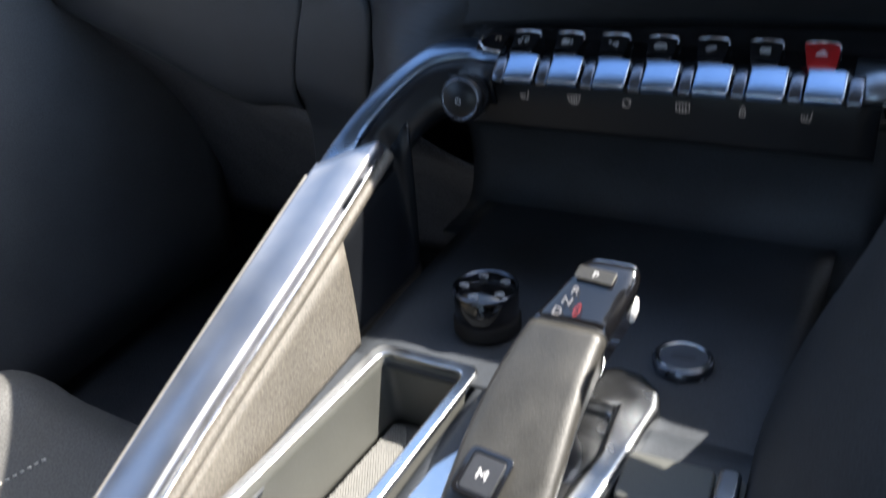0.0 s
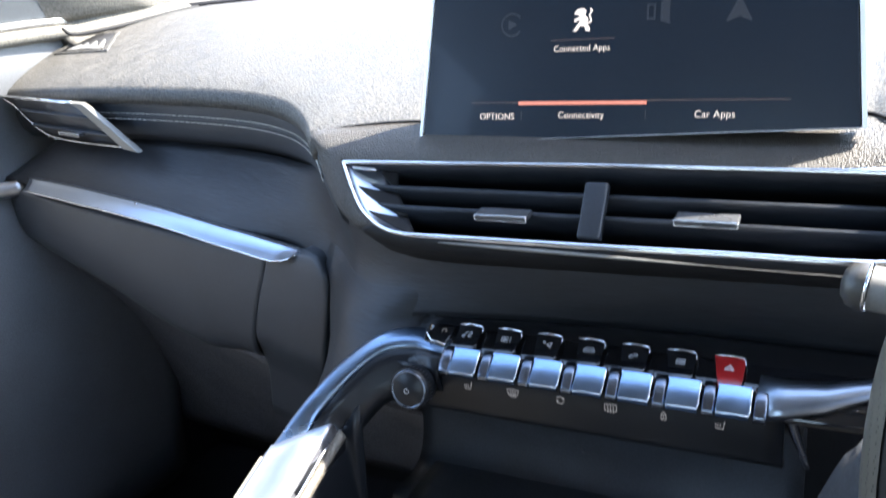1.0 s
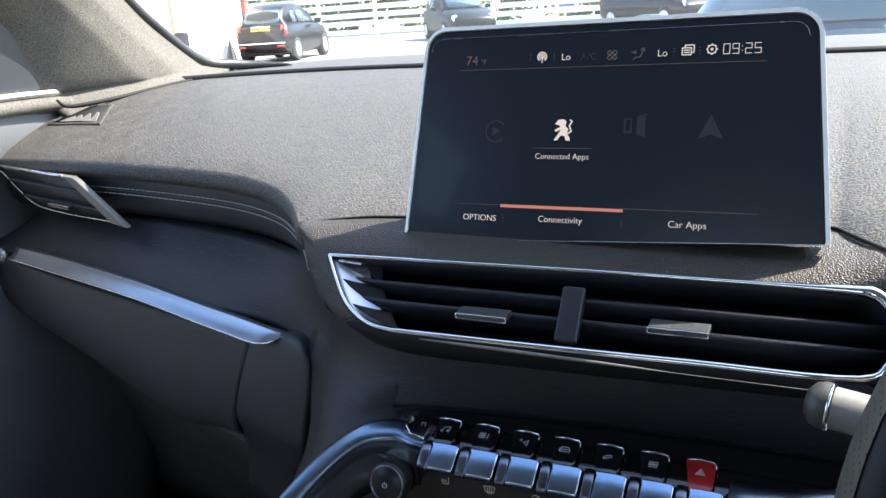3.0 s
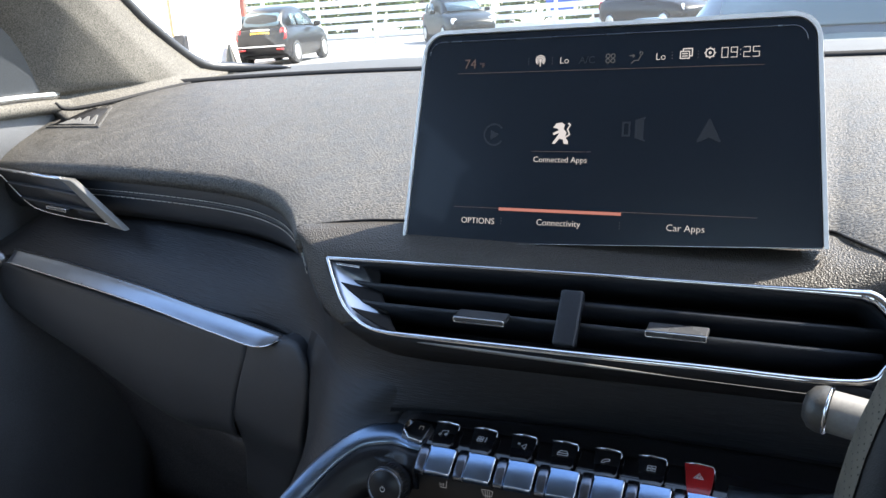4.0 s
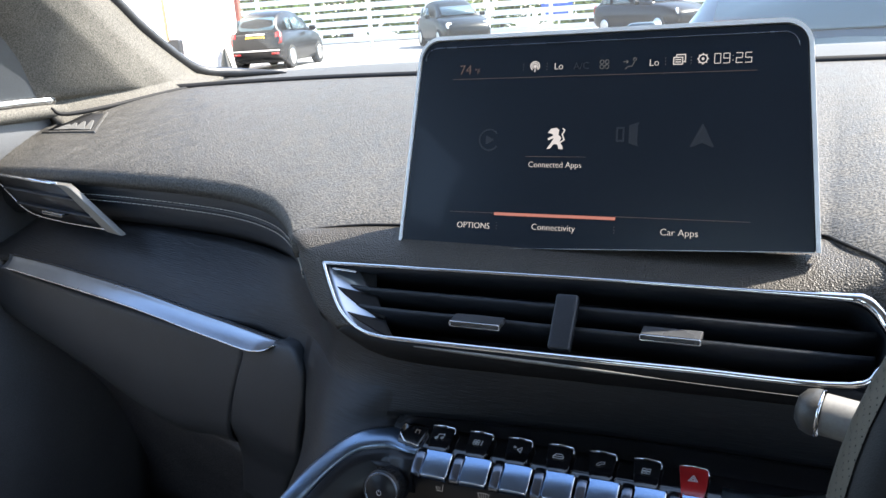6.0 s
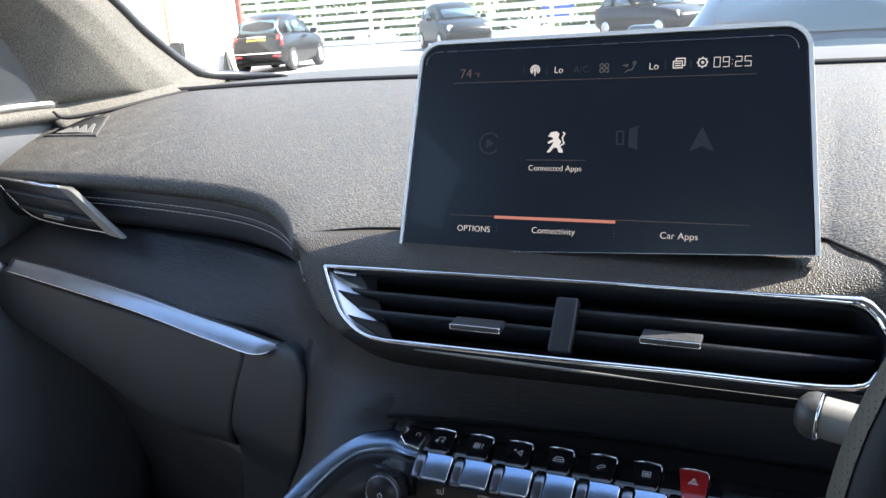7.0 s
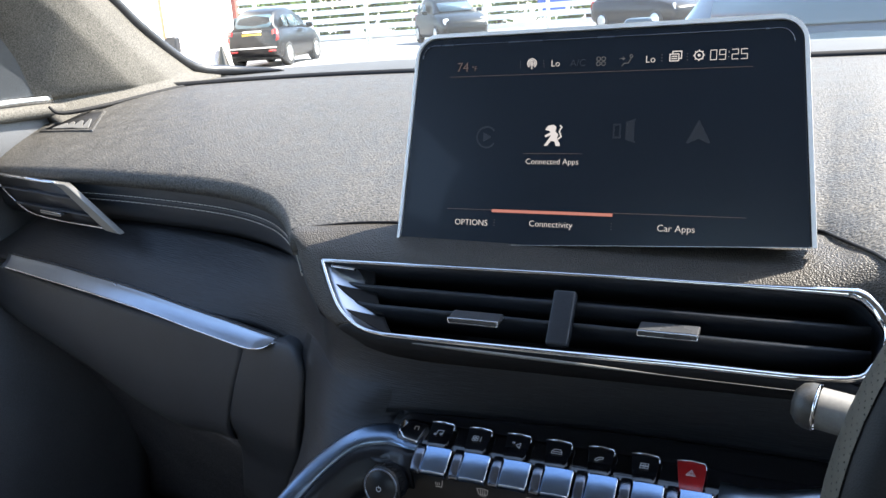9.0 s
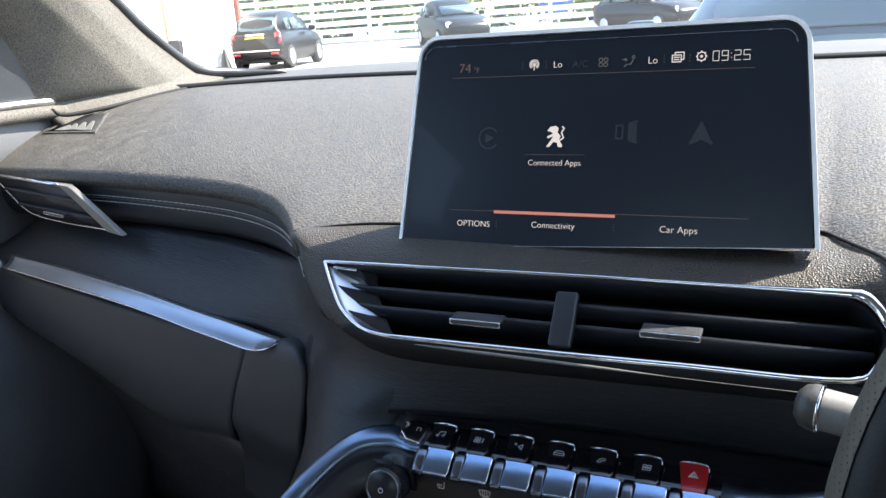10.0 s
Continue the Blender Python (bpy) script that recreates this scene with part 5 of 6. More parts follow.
def quad_at(u, v, up):
    (ax, ay), (bx, by), (cx, cy), (dx, dy) = QUAD
    return on_pad((ax * (1 - u) + bx * u) * (1 - v) + (dx * (1 - u) + cx * u) * v, (ay * (1 - u) + by * u) * (1 - v) + (dy * (1 - u) + cy * u) * v, up)


part("surround", sheet([[quad_at(u, v, h) for u, v in ((a, a), (1 - a, a), (1 - a, 1 - a), (a, 1 - a))] for a, h in ((-0.06, -0.002), (-0.04, 0.0016), (0.0, 0.0022), (0.05, 0.0014))], closed=True), PAD, dem, "grained surround", smooth=False)
part("well", sheet([[quad_at(u, v, 0.0016) for u in (0.03, 0.97)] for v in (0.03, 0.97)]), BLACKRUBBER, dem, "dark well", thick=0.002)
for u0, u1, ua, va, h in ((0.16, 0.46, 0.42, 0.26, 0.0030), (0.40, 0.62, 0.56, 0.30, 0.0042), (0.58, 0.80, 0.74, 0.34, 0.0046), (0.78, 0.93, 0.90, 0.42, 0.0046)):
    tri = [quad_at(u0, 0.06, 0.002), quad_at(u1, 0.06, 0.002), quad_at(ua, va, h), quad_at(ua - 0.04, va, h)]
    part("fin", sheet([[tri[0], tri[1]], [tri[3], tri[2]]]), FINS, dem, "pale triangular fin", thick=0.0012, smooth=False)


# ---- the driver's and passenger's surroundings ----
LINER = material("grey_headliner", (0.20, 0.20, 0.20), 0.9, grain=0.2, scale=600, bump=0.2, mottled=0.1)
GLASS = bpy.data.materials.new("clear_glass")
GLASS.use_nodes = True
gn, gl = GLASS.node_tree.nodes, GLASS.node_tree.links
gn.remove(gn["Principled BSDF"])
clear, gloss, mixer = gn.new("ShaderNodeBsdfTransparent"), gn.new("ShaderNodeBsdfGlossy"), gn.new("ShaderNodeMixShader")
clear.inputs["Color"].default_value = (0.90, 0.95, 0.94, 1)
gloss.inputs["Roughness"].default_value = 0.02
mixer.inputs[0].default_value = 0.05
gl.new(clear.outputs[0], mixer.inputs[1])
gl.new(gloss.outputs[0], mixer.inputs[2])
dust, dusty, patch, spread = gn.new("ShaderNodeBsdfTranslucent"), gn.new("ShaderNodeMixShader"), gn.new("ShaderNodeTexNoise"), gn.new("ShaderNodeMapRange")
dust.inputs["Color"].default_value = (0.9, 0.95, 1.0, 1)
patch.inputs["Scale"].default_value, patch.inputs["Detail"].default_value = 5.0, 4
spread.inputs["To Min"].default_value, spread.inputs["To Max"].default_value = 0.009, 0.018
gl.new(patch.outputs["Fac"], spread.inputs["Value"])
gl.new(spread.outputs[0], dusty.inputs[0])
gl.new(mixer.outputs[0], dusty.inputs[1])
gl.new(dust.outputs[0], dusty.inputs[2])
gl.new(dusty.outputs[0], gn["Material Output"].inputs["Surface"])

COWL = material("grey_cowl_plastic", (0.05, 0.05, 0.049), 0.7, grain=0.25, scale=600, bump=0.3, mottled=0.1, mottle=15)
cowl = thing("cowl_trim", "grey plastic cowl strip between the pad and the windscreen", "trim", kind="structure")
part("strip", surface([[(x, back_edge(x) + dy, 1.099 + dz) for x in (-0.70, -0.55, -0.35, 0.0, 0.35, 0.55, 0.70)] for dy, dz in ((0.012, -0.004), (0.03, 0.0005), (0.14, 0.003), (0.27, 0.002))], 40, 8), COWL, cowl, thick=-0.004)
part("gap", tube([(x, back_edge(x) + 0.004, 1.1000) for x in [-0.70 + 0.035 * k for k in range(41)]], 0.0055, 6), BLACKRUBBER, cowl, "black rubber gap")

# the passenger pillar: its edge at the glass, the width of its section and how far the section falls towards the door
PILLAR = [((-0.688, 1.130, 1.113), 0.152, -0.014), ((-0.690, 1.105, 1.122), 0.144, -0.012), ((-0.690, 1.025, 1.175), 0.112, -0.013), ((-0.687, 0.965, 1.225), 0.114, -0.025), ((-0.670, 0.835, 1.305), 0.114, -0.035), ((-0.63, 0.58, 1.44), 0.102, -0.04), ((-0.56, 0.42, 1.53), 0.138, -0.07)]


def pillar_section(edge, wide, fall):
    """The section from the glass to the door: it turns away from the windscreen in a rounded ridge."""
    inward, back, along = Vector((0.98, 0.196, 0)), Vector((0.112, -0.559, -0.815)), Vector((0.16, -0.80, 0.57))
    a, out = 0.0, []
    for k in range(13):
        u = k / 12
        out.append(Vector(edge) + inward * a + back * (wide * u) + along * ((fall * u + 0.815 * wide * u) / 0.57))
        a -= wide / 12 * math.tan(radians(between([(0.0, -10), (0.27, -4), (0.36, 18), (0.54, 27), (0.62, 44), (0.85, 54), (1.0, 62)], u + 0.04)))
    return out


for side, nm in ((-1, "passenger"), (1, "driver")):
    def sp(x, y, z):
        return (-side * x, y, z)
    pil = thing("windscreen_pillar", "cloth-covered windscreen pillar on the %s side" % nm, "pillar", "windscreen pillars", kind="structure")
    foot = curve([(-0.680, 1.18, 1.106), (-0.660, 1.10, 1.103), (-0.655, 1.02, 1.098), (-0.665, 0.93, 1.088), (-0.685, 0.868, 1.075)], 12)
    rows = [[sp(*p) for p in foot]] + [[sp(*p) for p in pillar_section(*c)] for c in PILLAR]
    part("cover", surface(rows, 36, 48), TRIM, pil, "grey cloth-covered skin", thick=0.01, out=(-side, 0, 0))
    part("seal", tube(curve([sp(-0.605, 1.212, 1.104), sp(-0.635, 1.196, 1.106), sp(-0.668, 1.165, 1.110), sp(-0.690, 1.112, 1.122), sp(-0.692, 1.030, 1.178), sp(-0.690, 0.97, 1.228), sp(-0.676, 0.86, 1.290), sp(-0.655, 0.72, 1.370), sp(-0.63, 0.585, 1.445), sp(-0.55, 0.42, 1.535)], 40), [0.0015 + 0.006 * min(1.0, i / 9) for i in range(41)], 8), HARD, pil, "black windscreen seal")
    part("joint", tube(curve([sp(-0.690, 0.858, 1.098), sp(-0.682, 0.868, 1.089), sp(-0.664, 0.915, 1.091), sp(-0.655, 0.98, 1.096), sp(-0.652, 1.04, 1.099), sp(-0.655, 1.10, 1.097)], 30), [0.0014 + 0.0014 * min(1.0, i / 8) for i in range(31)], 8), BLACKRUBBER, pil, "black joint at the foot of the pillar")
    door = thing("door_1" if side < 0 else "door_2", "charcoal %s door with a satin waist strip" % nm, "car door", "front doors", kind="structure")
    part("panel", surface([[sp(-0.715, y, 1.094), sp(-0.716, y, 1.05), sp(-0.735, y, 0.98), sp(-0.72, y, 0.90), sp(-0.70, y, 0.75), sp(-0.74, y, 0.45)][::1] for y in (0.93, 0.80, 0.60, 0.30, -0.30)], 20, 20), DOORSKIN, door, "charcoal door trim", thick=-0.02, out=(-side, 0, 0))
    part("waist_pad", tube(curve([sp(-0.708, 0.893, 1.0895), sp(-0.712, 0.85, 1.0925), sp(-0.716, 0.70, 1.094), sp(-0.72, 0.30, 1.094), sp(-0.72, -0.30, 1.094)], 30), 0.0085, 10), TRIM, door, "grey waist pad")
    part("waist_strip", tube(curve([sp(-0.716, 0.885, 1.104), sp(-0.722, 0.80, 1.106), sp(-0.726, 0.50, 1.106), sp(-0.726, -0.30, 1.106)], 30), 0.0055, 8), SATIN, door, "satin waist strip")
    part("dash_strip", tube(curve([sp(-0.70, 0.765, 0.936), sp(-0.735, 0.72, 0.934), sp(-0.74, 0.55, 0.93), sp(-0.74, 0.20, 0.925)], 20), 0.010, 8), RAIL, door, "satin blade in the door")
    part("corner_trim", prism([(0, 0), (0.14, 0), (0.10, 0.075), (0.04, 0.115), (0, 0.13)], 0.01, axes(sp(-0.735, 0.77, 1.105), (0, 1, 0), (-side * 0.12, 0, 1)) ), SOFT, door, "dark mirror corner trim", bevel=0.003)
    part("window_frame", tube(curve([sp(-0.745, 0.885, 1.10), sp(-0.742, 0.855, 1.17), sp(-0.728, 0.78, 1.225), sp(-0.67, 0.45, 1.41), sp(-0.63, 0.20, 1.475), sp(-0.62, -0.30, 1.49)], 40), 0.010, 8), HARD, door, "black window frame")
    seat = thing("front_seat", "dark %s seat with pale stitching" % nm, "seat", "front seats")
    part("cushion", surface([[sp(x, y, z + dz) for y, dz in ((0.49, -0.14), (0.505, -0.06), (0.48, -0.012), (0.40, 0.0), (0.1, -0.015), (-0.06, -0.03))] for x, z in ((-0.615, 0.52), (-0.61, 0.612), (-0.565, 0.626), (-0.52, 0.612), (-0.42, 0.605), (-0.32, 0.615), (-0.27, 0.652), (-0.225, 0.64), (-0.22, 0.52))], 24, 40), SEATSKIN, seat, "dark leatherette cushion", thick=-0.02)
    part("backrest", surface([[sp(x, y + dy, z) for y, z in ((-0.02, 0.60), (-0.10, 0.75), (-0.18, 0.95), (-0.27, 1.15), (-0.33, 1.24))] for x, dy in ((-0.62, -0.02), (-0.58, 0.05), (-0.52, 0.0), (-0.42, -0.02), (-0.32, 0.0), (-0.26, 0.05), (-0.22, -0.02))], 24, 30), SEATSKIN, seat, thick=-0.10)
    part("headrest", prism(rounded(0.24, 0.17, 0.05, 5), 0.09, axes(sp(-0.42, -0.36, 1.36), (1, 0, 0), (0, -0.2, 1))), SEATSKIN, seat, bevel=0.02)
    part("stitching", joined(*[tube([sp(-0.4935 + 0.00223 * k, 0.330 + 0.00557 * k, 0.6068), sp(-0.4922 + 0.00223 * k, 0.3332 + 0.00557 * k, 0.6066)], 0.0013, 6) for k in range(16)]), THREAD, seat, "pale seam")

roof = thing("roof_lining", "dark roof lining with the windscreen header", "roof", kind="structure")
part("lining", surface([[(x, y, z - 0.03 * abs(x / 0.6) ** 3) for x in (-0.63, -0.4, 0.0, 0.4, 0.63)] for y, z in ((0.43, 1.525), (0.30, 1.545), (0.0, 1.56), (-0.6, 1.56), (-1.5, 1.50))], 20, 20), LINER, roof, thick=-0.03, out=(0, 0, -1))
part("rear_wall", box(1.5, 0.05, 0.75, Matrix.Translation((0, -1.55, 0.73))), LINER, roof)
for sx in (-0.72, 0.72):
    part("waist", box(0.05, 1.3, 0.75, Matrix.Translation((sx, -0.95, 0.73))), LINER, roof)
    part("door_post", box(0.06, 0.14, 0.46, Matrix.Translation((sx * 0.95, -0.38, 1.30))), LINER, roof)
    part("rear_post", box(0.06, 0.16, 0.46, Matrix.Translation((sx * 0.95, -1.45, 1.30))), LINER, roof)
flo = thing("car_floor", "black carpeted car floor with bulkhead", "floor", kind="structure")
part("carpet", box(1.55, 3.0, 0.04, Matrix.Translation((0, -0.2, 0.40))), CARPET, flo)
part("bulkhead", box(1.55, 0.05, 0.70, Matrix.Translation((0, 1.05, 0.72))), SOFT, flo)
part("sill_wall", box(0.05, 3.0, 0.70, Matrix.Translation((-0.79, -0.2, 0.70))), SOFT, flo)
part("sill_wall", box(0.05, 3.0, 0.70, Matrix.Translation((0.79, -0.2, 0.70))), SOFT, flo)
part("driver_knee_panel", box(0.60, 0.04, 0.30, Matrix.Translation((0.47, 0.62, 0.86))), SOFT, flo, bevel=0.01)
glass = thing("windscreen", "raked clear windscreen", "window", kind="structure")
ws = part("pane", surface([[(x, y + 0.03 * (x / 0.6) ** 2 * -1, z) for x in (-w, -w / 2, 0, w / 2, w)] for y, z, w in ((1.385, 1.098, 0.68), (0.90, 1.335, 0.63), (0.42, 1.535, 0.57))], 16, 12), GLASS, glass)
ws.visible_shadow = False
BONNET = material("dark_blue_bonnet_paint", (0.016, 0.026, 0.040), 0.42, coat=0.15, mottled=0.15, mottle=4, shine=0.05)
nose = thing("car_bonnet", "dark bonnet of the car beyond the windscreen", "bonnet")
part("panel", surface([[(x, y, z - 0.05 * (x / 0.75) ** 2) for x in (-0.75, -0.4, 0.0, 0.4, 0.75)] for y, z in ((1.36, 1.06), (1.7, 1.03), (2.1, 0.97), (2.32, 0.86), (2.36, 0.5))], 16, 16), BONNET, nose, thick=-0.02)

# ---- outside ----
ASPHALT = material("pale_dry_asphalt", (0.26, 0.25, 0.24), 0.9, grain=0.25, scale=60, bump=0.2, mottled=0.2, mottle=0.7)
RENDER = material("white_painted_render", (0.86, 0.85, 0.82), 0.85, grain=0.05, scale=40, bump=0.2, mottled=0.05, mottle=1.0)
BRICK = material("red_brick", (0.26, 0.07, 0.05), 0.85, grain=0.3, scale=25, bump=0.3, mottled=0.2, mottle=3)
FENCE = material("white_fence_paint", (0.78, 0.78, 0.76), 0.6, grain=0.08, scale=60, mottled=0.08, mottle=2)
LEAVES = material("hedge_leaves", (0.10, 0.15, 0.03), 0.6, grain=0.5, scale=6, mottled=0.4, mottle=0.8)
BARK = material("bark", (0.10, 0.07, 0.05), 0.9, grain=0.4, scale=30, bump=0.4)
BLACKCAR = material("black_car_paint", (0.009, 0.009, 0.010), 0.3, coat=0.12, spec=0.3, mottled=0.1, mottle=3)
BLUECAR = material("dark_blue_car_paint", (0.022, 0.045, 0.065), 0.3, coat=0.5, mottled=0.1, mottle=3)
GREYCAR = material("dark_grey_car_paint", (0.008, 0.011, 0.012), 0.35, 0.0, coat=0.08, spec=0.25, mottled=0.1, mottle=3)
# pale blue base colour stands for sky reflected in the car windows
CARGLASS = material("sky_toned_car_glass", (0.065, 0.10, 0.12), 0.1, coat=0.25, spec=0.4, mottled=0.1, mottle=2)
TYRE = material("tyre_rubber", (0.02, 0.02, 0.02), 0.8, grain=0.2, scale=60, mottled=0.1)
ALLOY = material("alloy_rim", (0.6, 0.6, 0.6), 0.3, 0.9, mottled=0.06, mottle=12)
TAIL = material("red_lamp_lens", (0.35, 0.015, 0.012), 0.15, coat=0.6, mottled=0.15, mottle=30)
LENS = material("clear_lamp_lens", (0.6, 0.62, 0.64), 0.1, coat=0.6, mottled=0.1, mottle=30)
YELLOW = material("yellow_plate", (0.75, 0.5, 0.05), 0.5, mottled=0.05, mottle=20)
BLUE = material("blue_sign_paint", (0.03, 0.09, 0.40), 0.5, mottled=0.08, mottle=4)
RUST = material("brown_pipe", (0.34, 0.24, 0.15), 0.6, mottled=0.2, mottle=6)

ground = tagged(new("ground"), "pale sunlit asphalt car park", "ground", kind="structure")
g = bmesh.new()
bmesh.ops.create_grid(g, x_segments=40, y_segments=40, size=400)
part("asphalt", g, ASPHALT, ground, smooth=False)


def away(az, dist, z=0.0):
    """A place by its bearing from the car (degrees, left is minus) and its distance."""
    return Vector((dist * math.sin(radians(az)), dist * math.cos(radians(az)), z))


def parked_car(label, paint, place, heading, length=3.9, width=1.68, height=1.47, plate_rear=True):
    """A small hatchback that stands at place, nose towards heading (degrees left of straight ahead)."""
    car = thing("parked_car", label, "car", "parked cars")
    h, hw = height, width / 2
    # stations: distance from tail as a share, half width share, belt height, sill height
    st = [(0.0, 0.80, 0.78, 0.42), (0.03, 0.92, 0.92, 0.30), (0.12, 0.98, 0.97, 0.22), (0.3, 1.0, 0.97, 0.20), (0.55, 1.0, 0.95, 0.20), (0.72, 0.99, 0.92, 0.20), (0.86, 0.96, 0.84, 0.22), (0.96, 0.88, 0.70, 0.28), (1.0, 0.74, 0.60, 0.36)]
    st = curve([Vector((a, b, c)) for a, b, c, d in st], 32), curve([Vector((a, d, 0)) for a, b, c, d in st], 32)
    rows = []
    for p, q in zip(*st):
        y, w, top, low = p.x * length, p.y * hw, p.z * h / 1.47, q.y
        rows.append([(-w * 0.90, y, low), (-w * 0.98, y, low + 0.10), (-w, y, (low + top) / 2), (-w * 0.95, y, top - 0.06), (-w * 0.84, y, top), (0, y, top + 0.03), (w * 0.84, y, top), (w * 0.95, y, top - 0.06), (w, y, (low + top) / 2), (w * 0.98, y, low + 0.10), (w * 0.90, y, low)])
    part("body", sheet(rows, closed=True, caps=True), paint, car, "glossy painted body")
    gh = [(0.030, 0.66, 0.92, 0.92), (0.085, 0.64, 0.94, 1.23), (0.18, 0.65, 0.95, 1.41), (0.33, 0.68, 0.95, 1.47), (0.48, 0.68, 0.94, 1.43), (0.60, 0.70, 0.93, 1.22), (0.71, 0.74, 0.92, 0.93)]
    gp = curve([Vector((a, b, d)) for a, b, c, d in gh], 24)
    rows = []
    for p in gp:
        y, w, top = p.x * length, p.y * hw, p.z * h / 1.47
        lo = 0.90 * h / 1.47
        t = (top - lo) / 0.55
        rows.append([(-hw * 0.90, y, lo), (-w * (1.22 - 0.20 * t), y, lo + (top - lo) * 0.5), (-w * 1.02, y, top - 0.05 * t), (-w * 0.8, y, top), (0, y, top + 0.02), (w * 0.8, y, top), (w * 1.02, y, top - 0.05 * t), (w * (1.22 - 0.20 * t), y, lo + (top - lo) * 0.5), (hw * 0.90, y, lo)])
    part("greenhouse", sheet(rows), paint, car, "painted roof and pillars", thick=-0.02, out=(0, 0, 1))
    s = h / 1.47
    # glazing proud of the shell
    rear = part("rear_window", prism(rounded(0.98, 0.40, 0.10, 5), 0.012, axes((0, 0.078 * length, 1.15 * s), (1, 0, 0), (0, 0.30, 0.40)) @ Matrix.Translation((0, 0, 0.012))), CARGLASS, car, "rear window coloured for the sky it reflects")
    part("windscreen_pane", prism(rounded(1.14, 0.48, 0.08, 4), 0.012, axes((0, 0.650 * length, 1.10 * s), (-1, 0, 0), (0, -0.44, 0.31)) @ Matrix.Translation((0, 0, 0.025))), CARGLASS, car)
    for sx in (-1, 1):
        part("side_window", prism([(0.0, 0.0), (0.36 * length / 3.9 * 1.0, 0.0), (0.34, 0.30), (0.05, 0.30)], 0.01, axes((sx * hw * 0.925, (0.14 if sx > 0 else 0.245) * length, 0.99 * s), (0, sx, 0), (-sx * 0.30, 0, 1))), CARGLASS, car)
        part("side_window", prism([(0.0, 0.0), (0.88, 0.0), (0.42, 0.31), (0.0, 0.31)] if sx > 0 else [(0.88, 0.0), (0.88, 0.31), (0.46, 0.31), (0.0, 0.0)], 0.01, axes((sx * hw * 0.925, (0.27 if sx > 0 else 0.50) * length, 0.98 * s), (0, sx, 0), (-sx * 0.30, 0, 1))), CARGLASS, car)
        part("tail_lamp", prism(rounded(0.17, 0.30, 0.07, 4), 0.03, axes((sx * hw * 0.80, 0.022 * length, 0.80 * s), (1, sx * 0.35, 0), (0, 0.2, 1))), TAIL, car, "red tail lamp")
        part("bumper_reflector", box(0.20, 0.02, 0.05, Matrix.Translation((sx * hw * 0.68, -0.012, 0.42))), TAIL, car)
        part("headlamp", prism(rounded(0.26, 0.20, 0.08, 4), 0.04, axes((sx * hw * 0.74, 0.958 * length, 0.66 * s), (-1, -sx * 0.5, 0), (0, -0.5, 1))), LENS, car, "clear headlamp")
        part("door_mirror", prism(rounded(0.18, 0.13, 0.04, 4), 0.10, axes((sx * (hw + 0.10), 0.60 * length, 0.98 * s), (1, 0, 0), (0, 0, 1))), paint, car, bevel=0.02)
        for fy in (0.175, 0.80):
            wl = part("wheel", lathe([(0.20, -0.10), (0.28, -0.10), (0.305, -0.07), (0.305, 0.07), (0.28, 0.10), (0.20, 0.10)], 28, axes((sx * (hw - 0.095), fy * length, 0.305), (0, sx, 0), (0, 0, 1))), TYRE, car, "black tyre")
            part("rim", lathe([(0.0, 0.075), (0.06, 0.085), (0.20, 0.105), (0.205, 0.085), (0.0, 0.04)], 20, axes((sx * (hw - 0.095), fy * length, 0.305), (0, sx, 0), (0, 0, 1))), ALLOY, wl, "pale alloy rim")
    part("bumper_strip", box(1.30, 0.03, 0.035, Matrix.Translation((0, -0.005, 0.50))), ALLOY, car, "bright bumper strip", bevel=0.01)
    part("boot_handle", box(0.52, 0.03, 0.045, Matrix.Translation((0, 0.028 * length - 0.045, 0.905 * s))), ALLOY, car, "chrome boot handle", bevel=0.01)
    plate = part("number_plate", box(0.52, 0.02, 0.11, Matrix.Translation((0, 0.010 * length - 0.02, 0.80 * s))), YELLOW, car, "yellow plate", bevel=0.004)
    for k in range(7):
        part("plate_bar", box(0.035, 0.004, 0.06, Matrix.Translation((-0.21 + 0.07 * k, 0.010 * length - 0.032, 0.80 * s))), HARD, plate, smooth=False)
    part("underside", box(width * 0.80, length * 0.86, 0.12, Matrix.Translation((0, length * 0.5, 0.24))), TYRE, car)
    car.matrix_world = Matrix.Translation(place) @ Matrix.Rotation(radians(heading), 4, "Z")
    return car


parked_car("black small hatchback seen from behind beside a white wall", BLACKCAR, away(-36.9, 22.6), 14, 3.4, 1.54, 1.47)
parked_car("dark grey hatchback parked in front of the white fence", GREYCAR, away(-25.0, 32.0), -140, 4.0, 1.75, 1.52)
parked_car("dark hatchback parked along the white fence", BLACKCAR, away(-13.8, 31.5), -125, 4.1, 1.75, 1.50)
parked_car("dark blue car parked nose to nose ahead", BLUECAR, (0.25, 7.3, 0), 178, 4.3, 1.80, 1.47)

house = thing("white_building", "white rendered building with a brown downpipe", "building")
hm = axes(away(-37.9, 26.0), (0.441, -0.897, 0), (0, 0, 1))       # x back along the wall towards us, y up, z into the building
part("wall", box(18.0, 6.0, 0.3, hm @ Matrix.Translation((9.2, 3.0, 0.15))), RENDER, house, "white painted wall", smooth=False)
part("end_wall", box(0.3, 6.0, 8.0, hm @ Matrix.Translation((0.30, 3.0, 4.3))), RENDER, house, "white end wall", smooth=False)
part("brick_pier", box(0.30, 6.0, 0.40, hm @ Matrix.Translation((0.0, 3.0, 0.1))), BRICK, house, "red brick pier", smooth=False)
part("roof", box(18.6, 0.3, 8.6, hm @ Matrix.Translation((9.1, 6.15, 4.1))), BRICK, house, "flat roof edge", smooth=False)
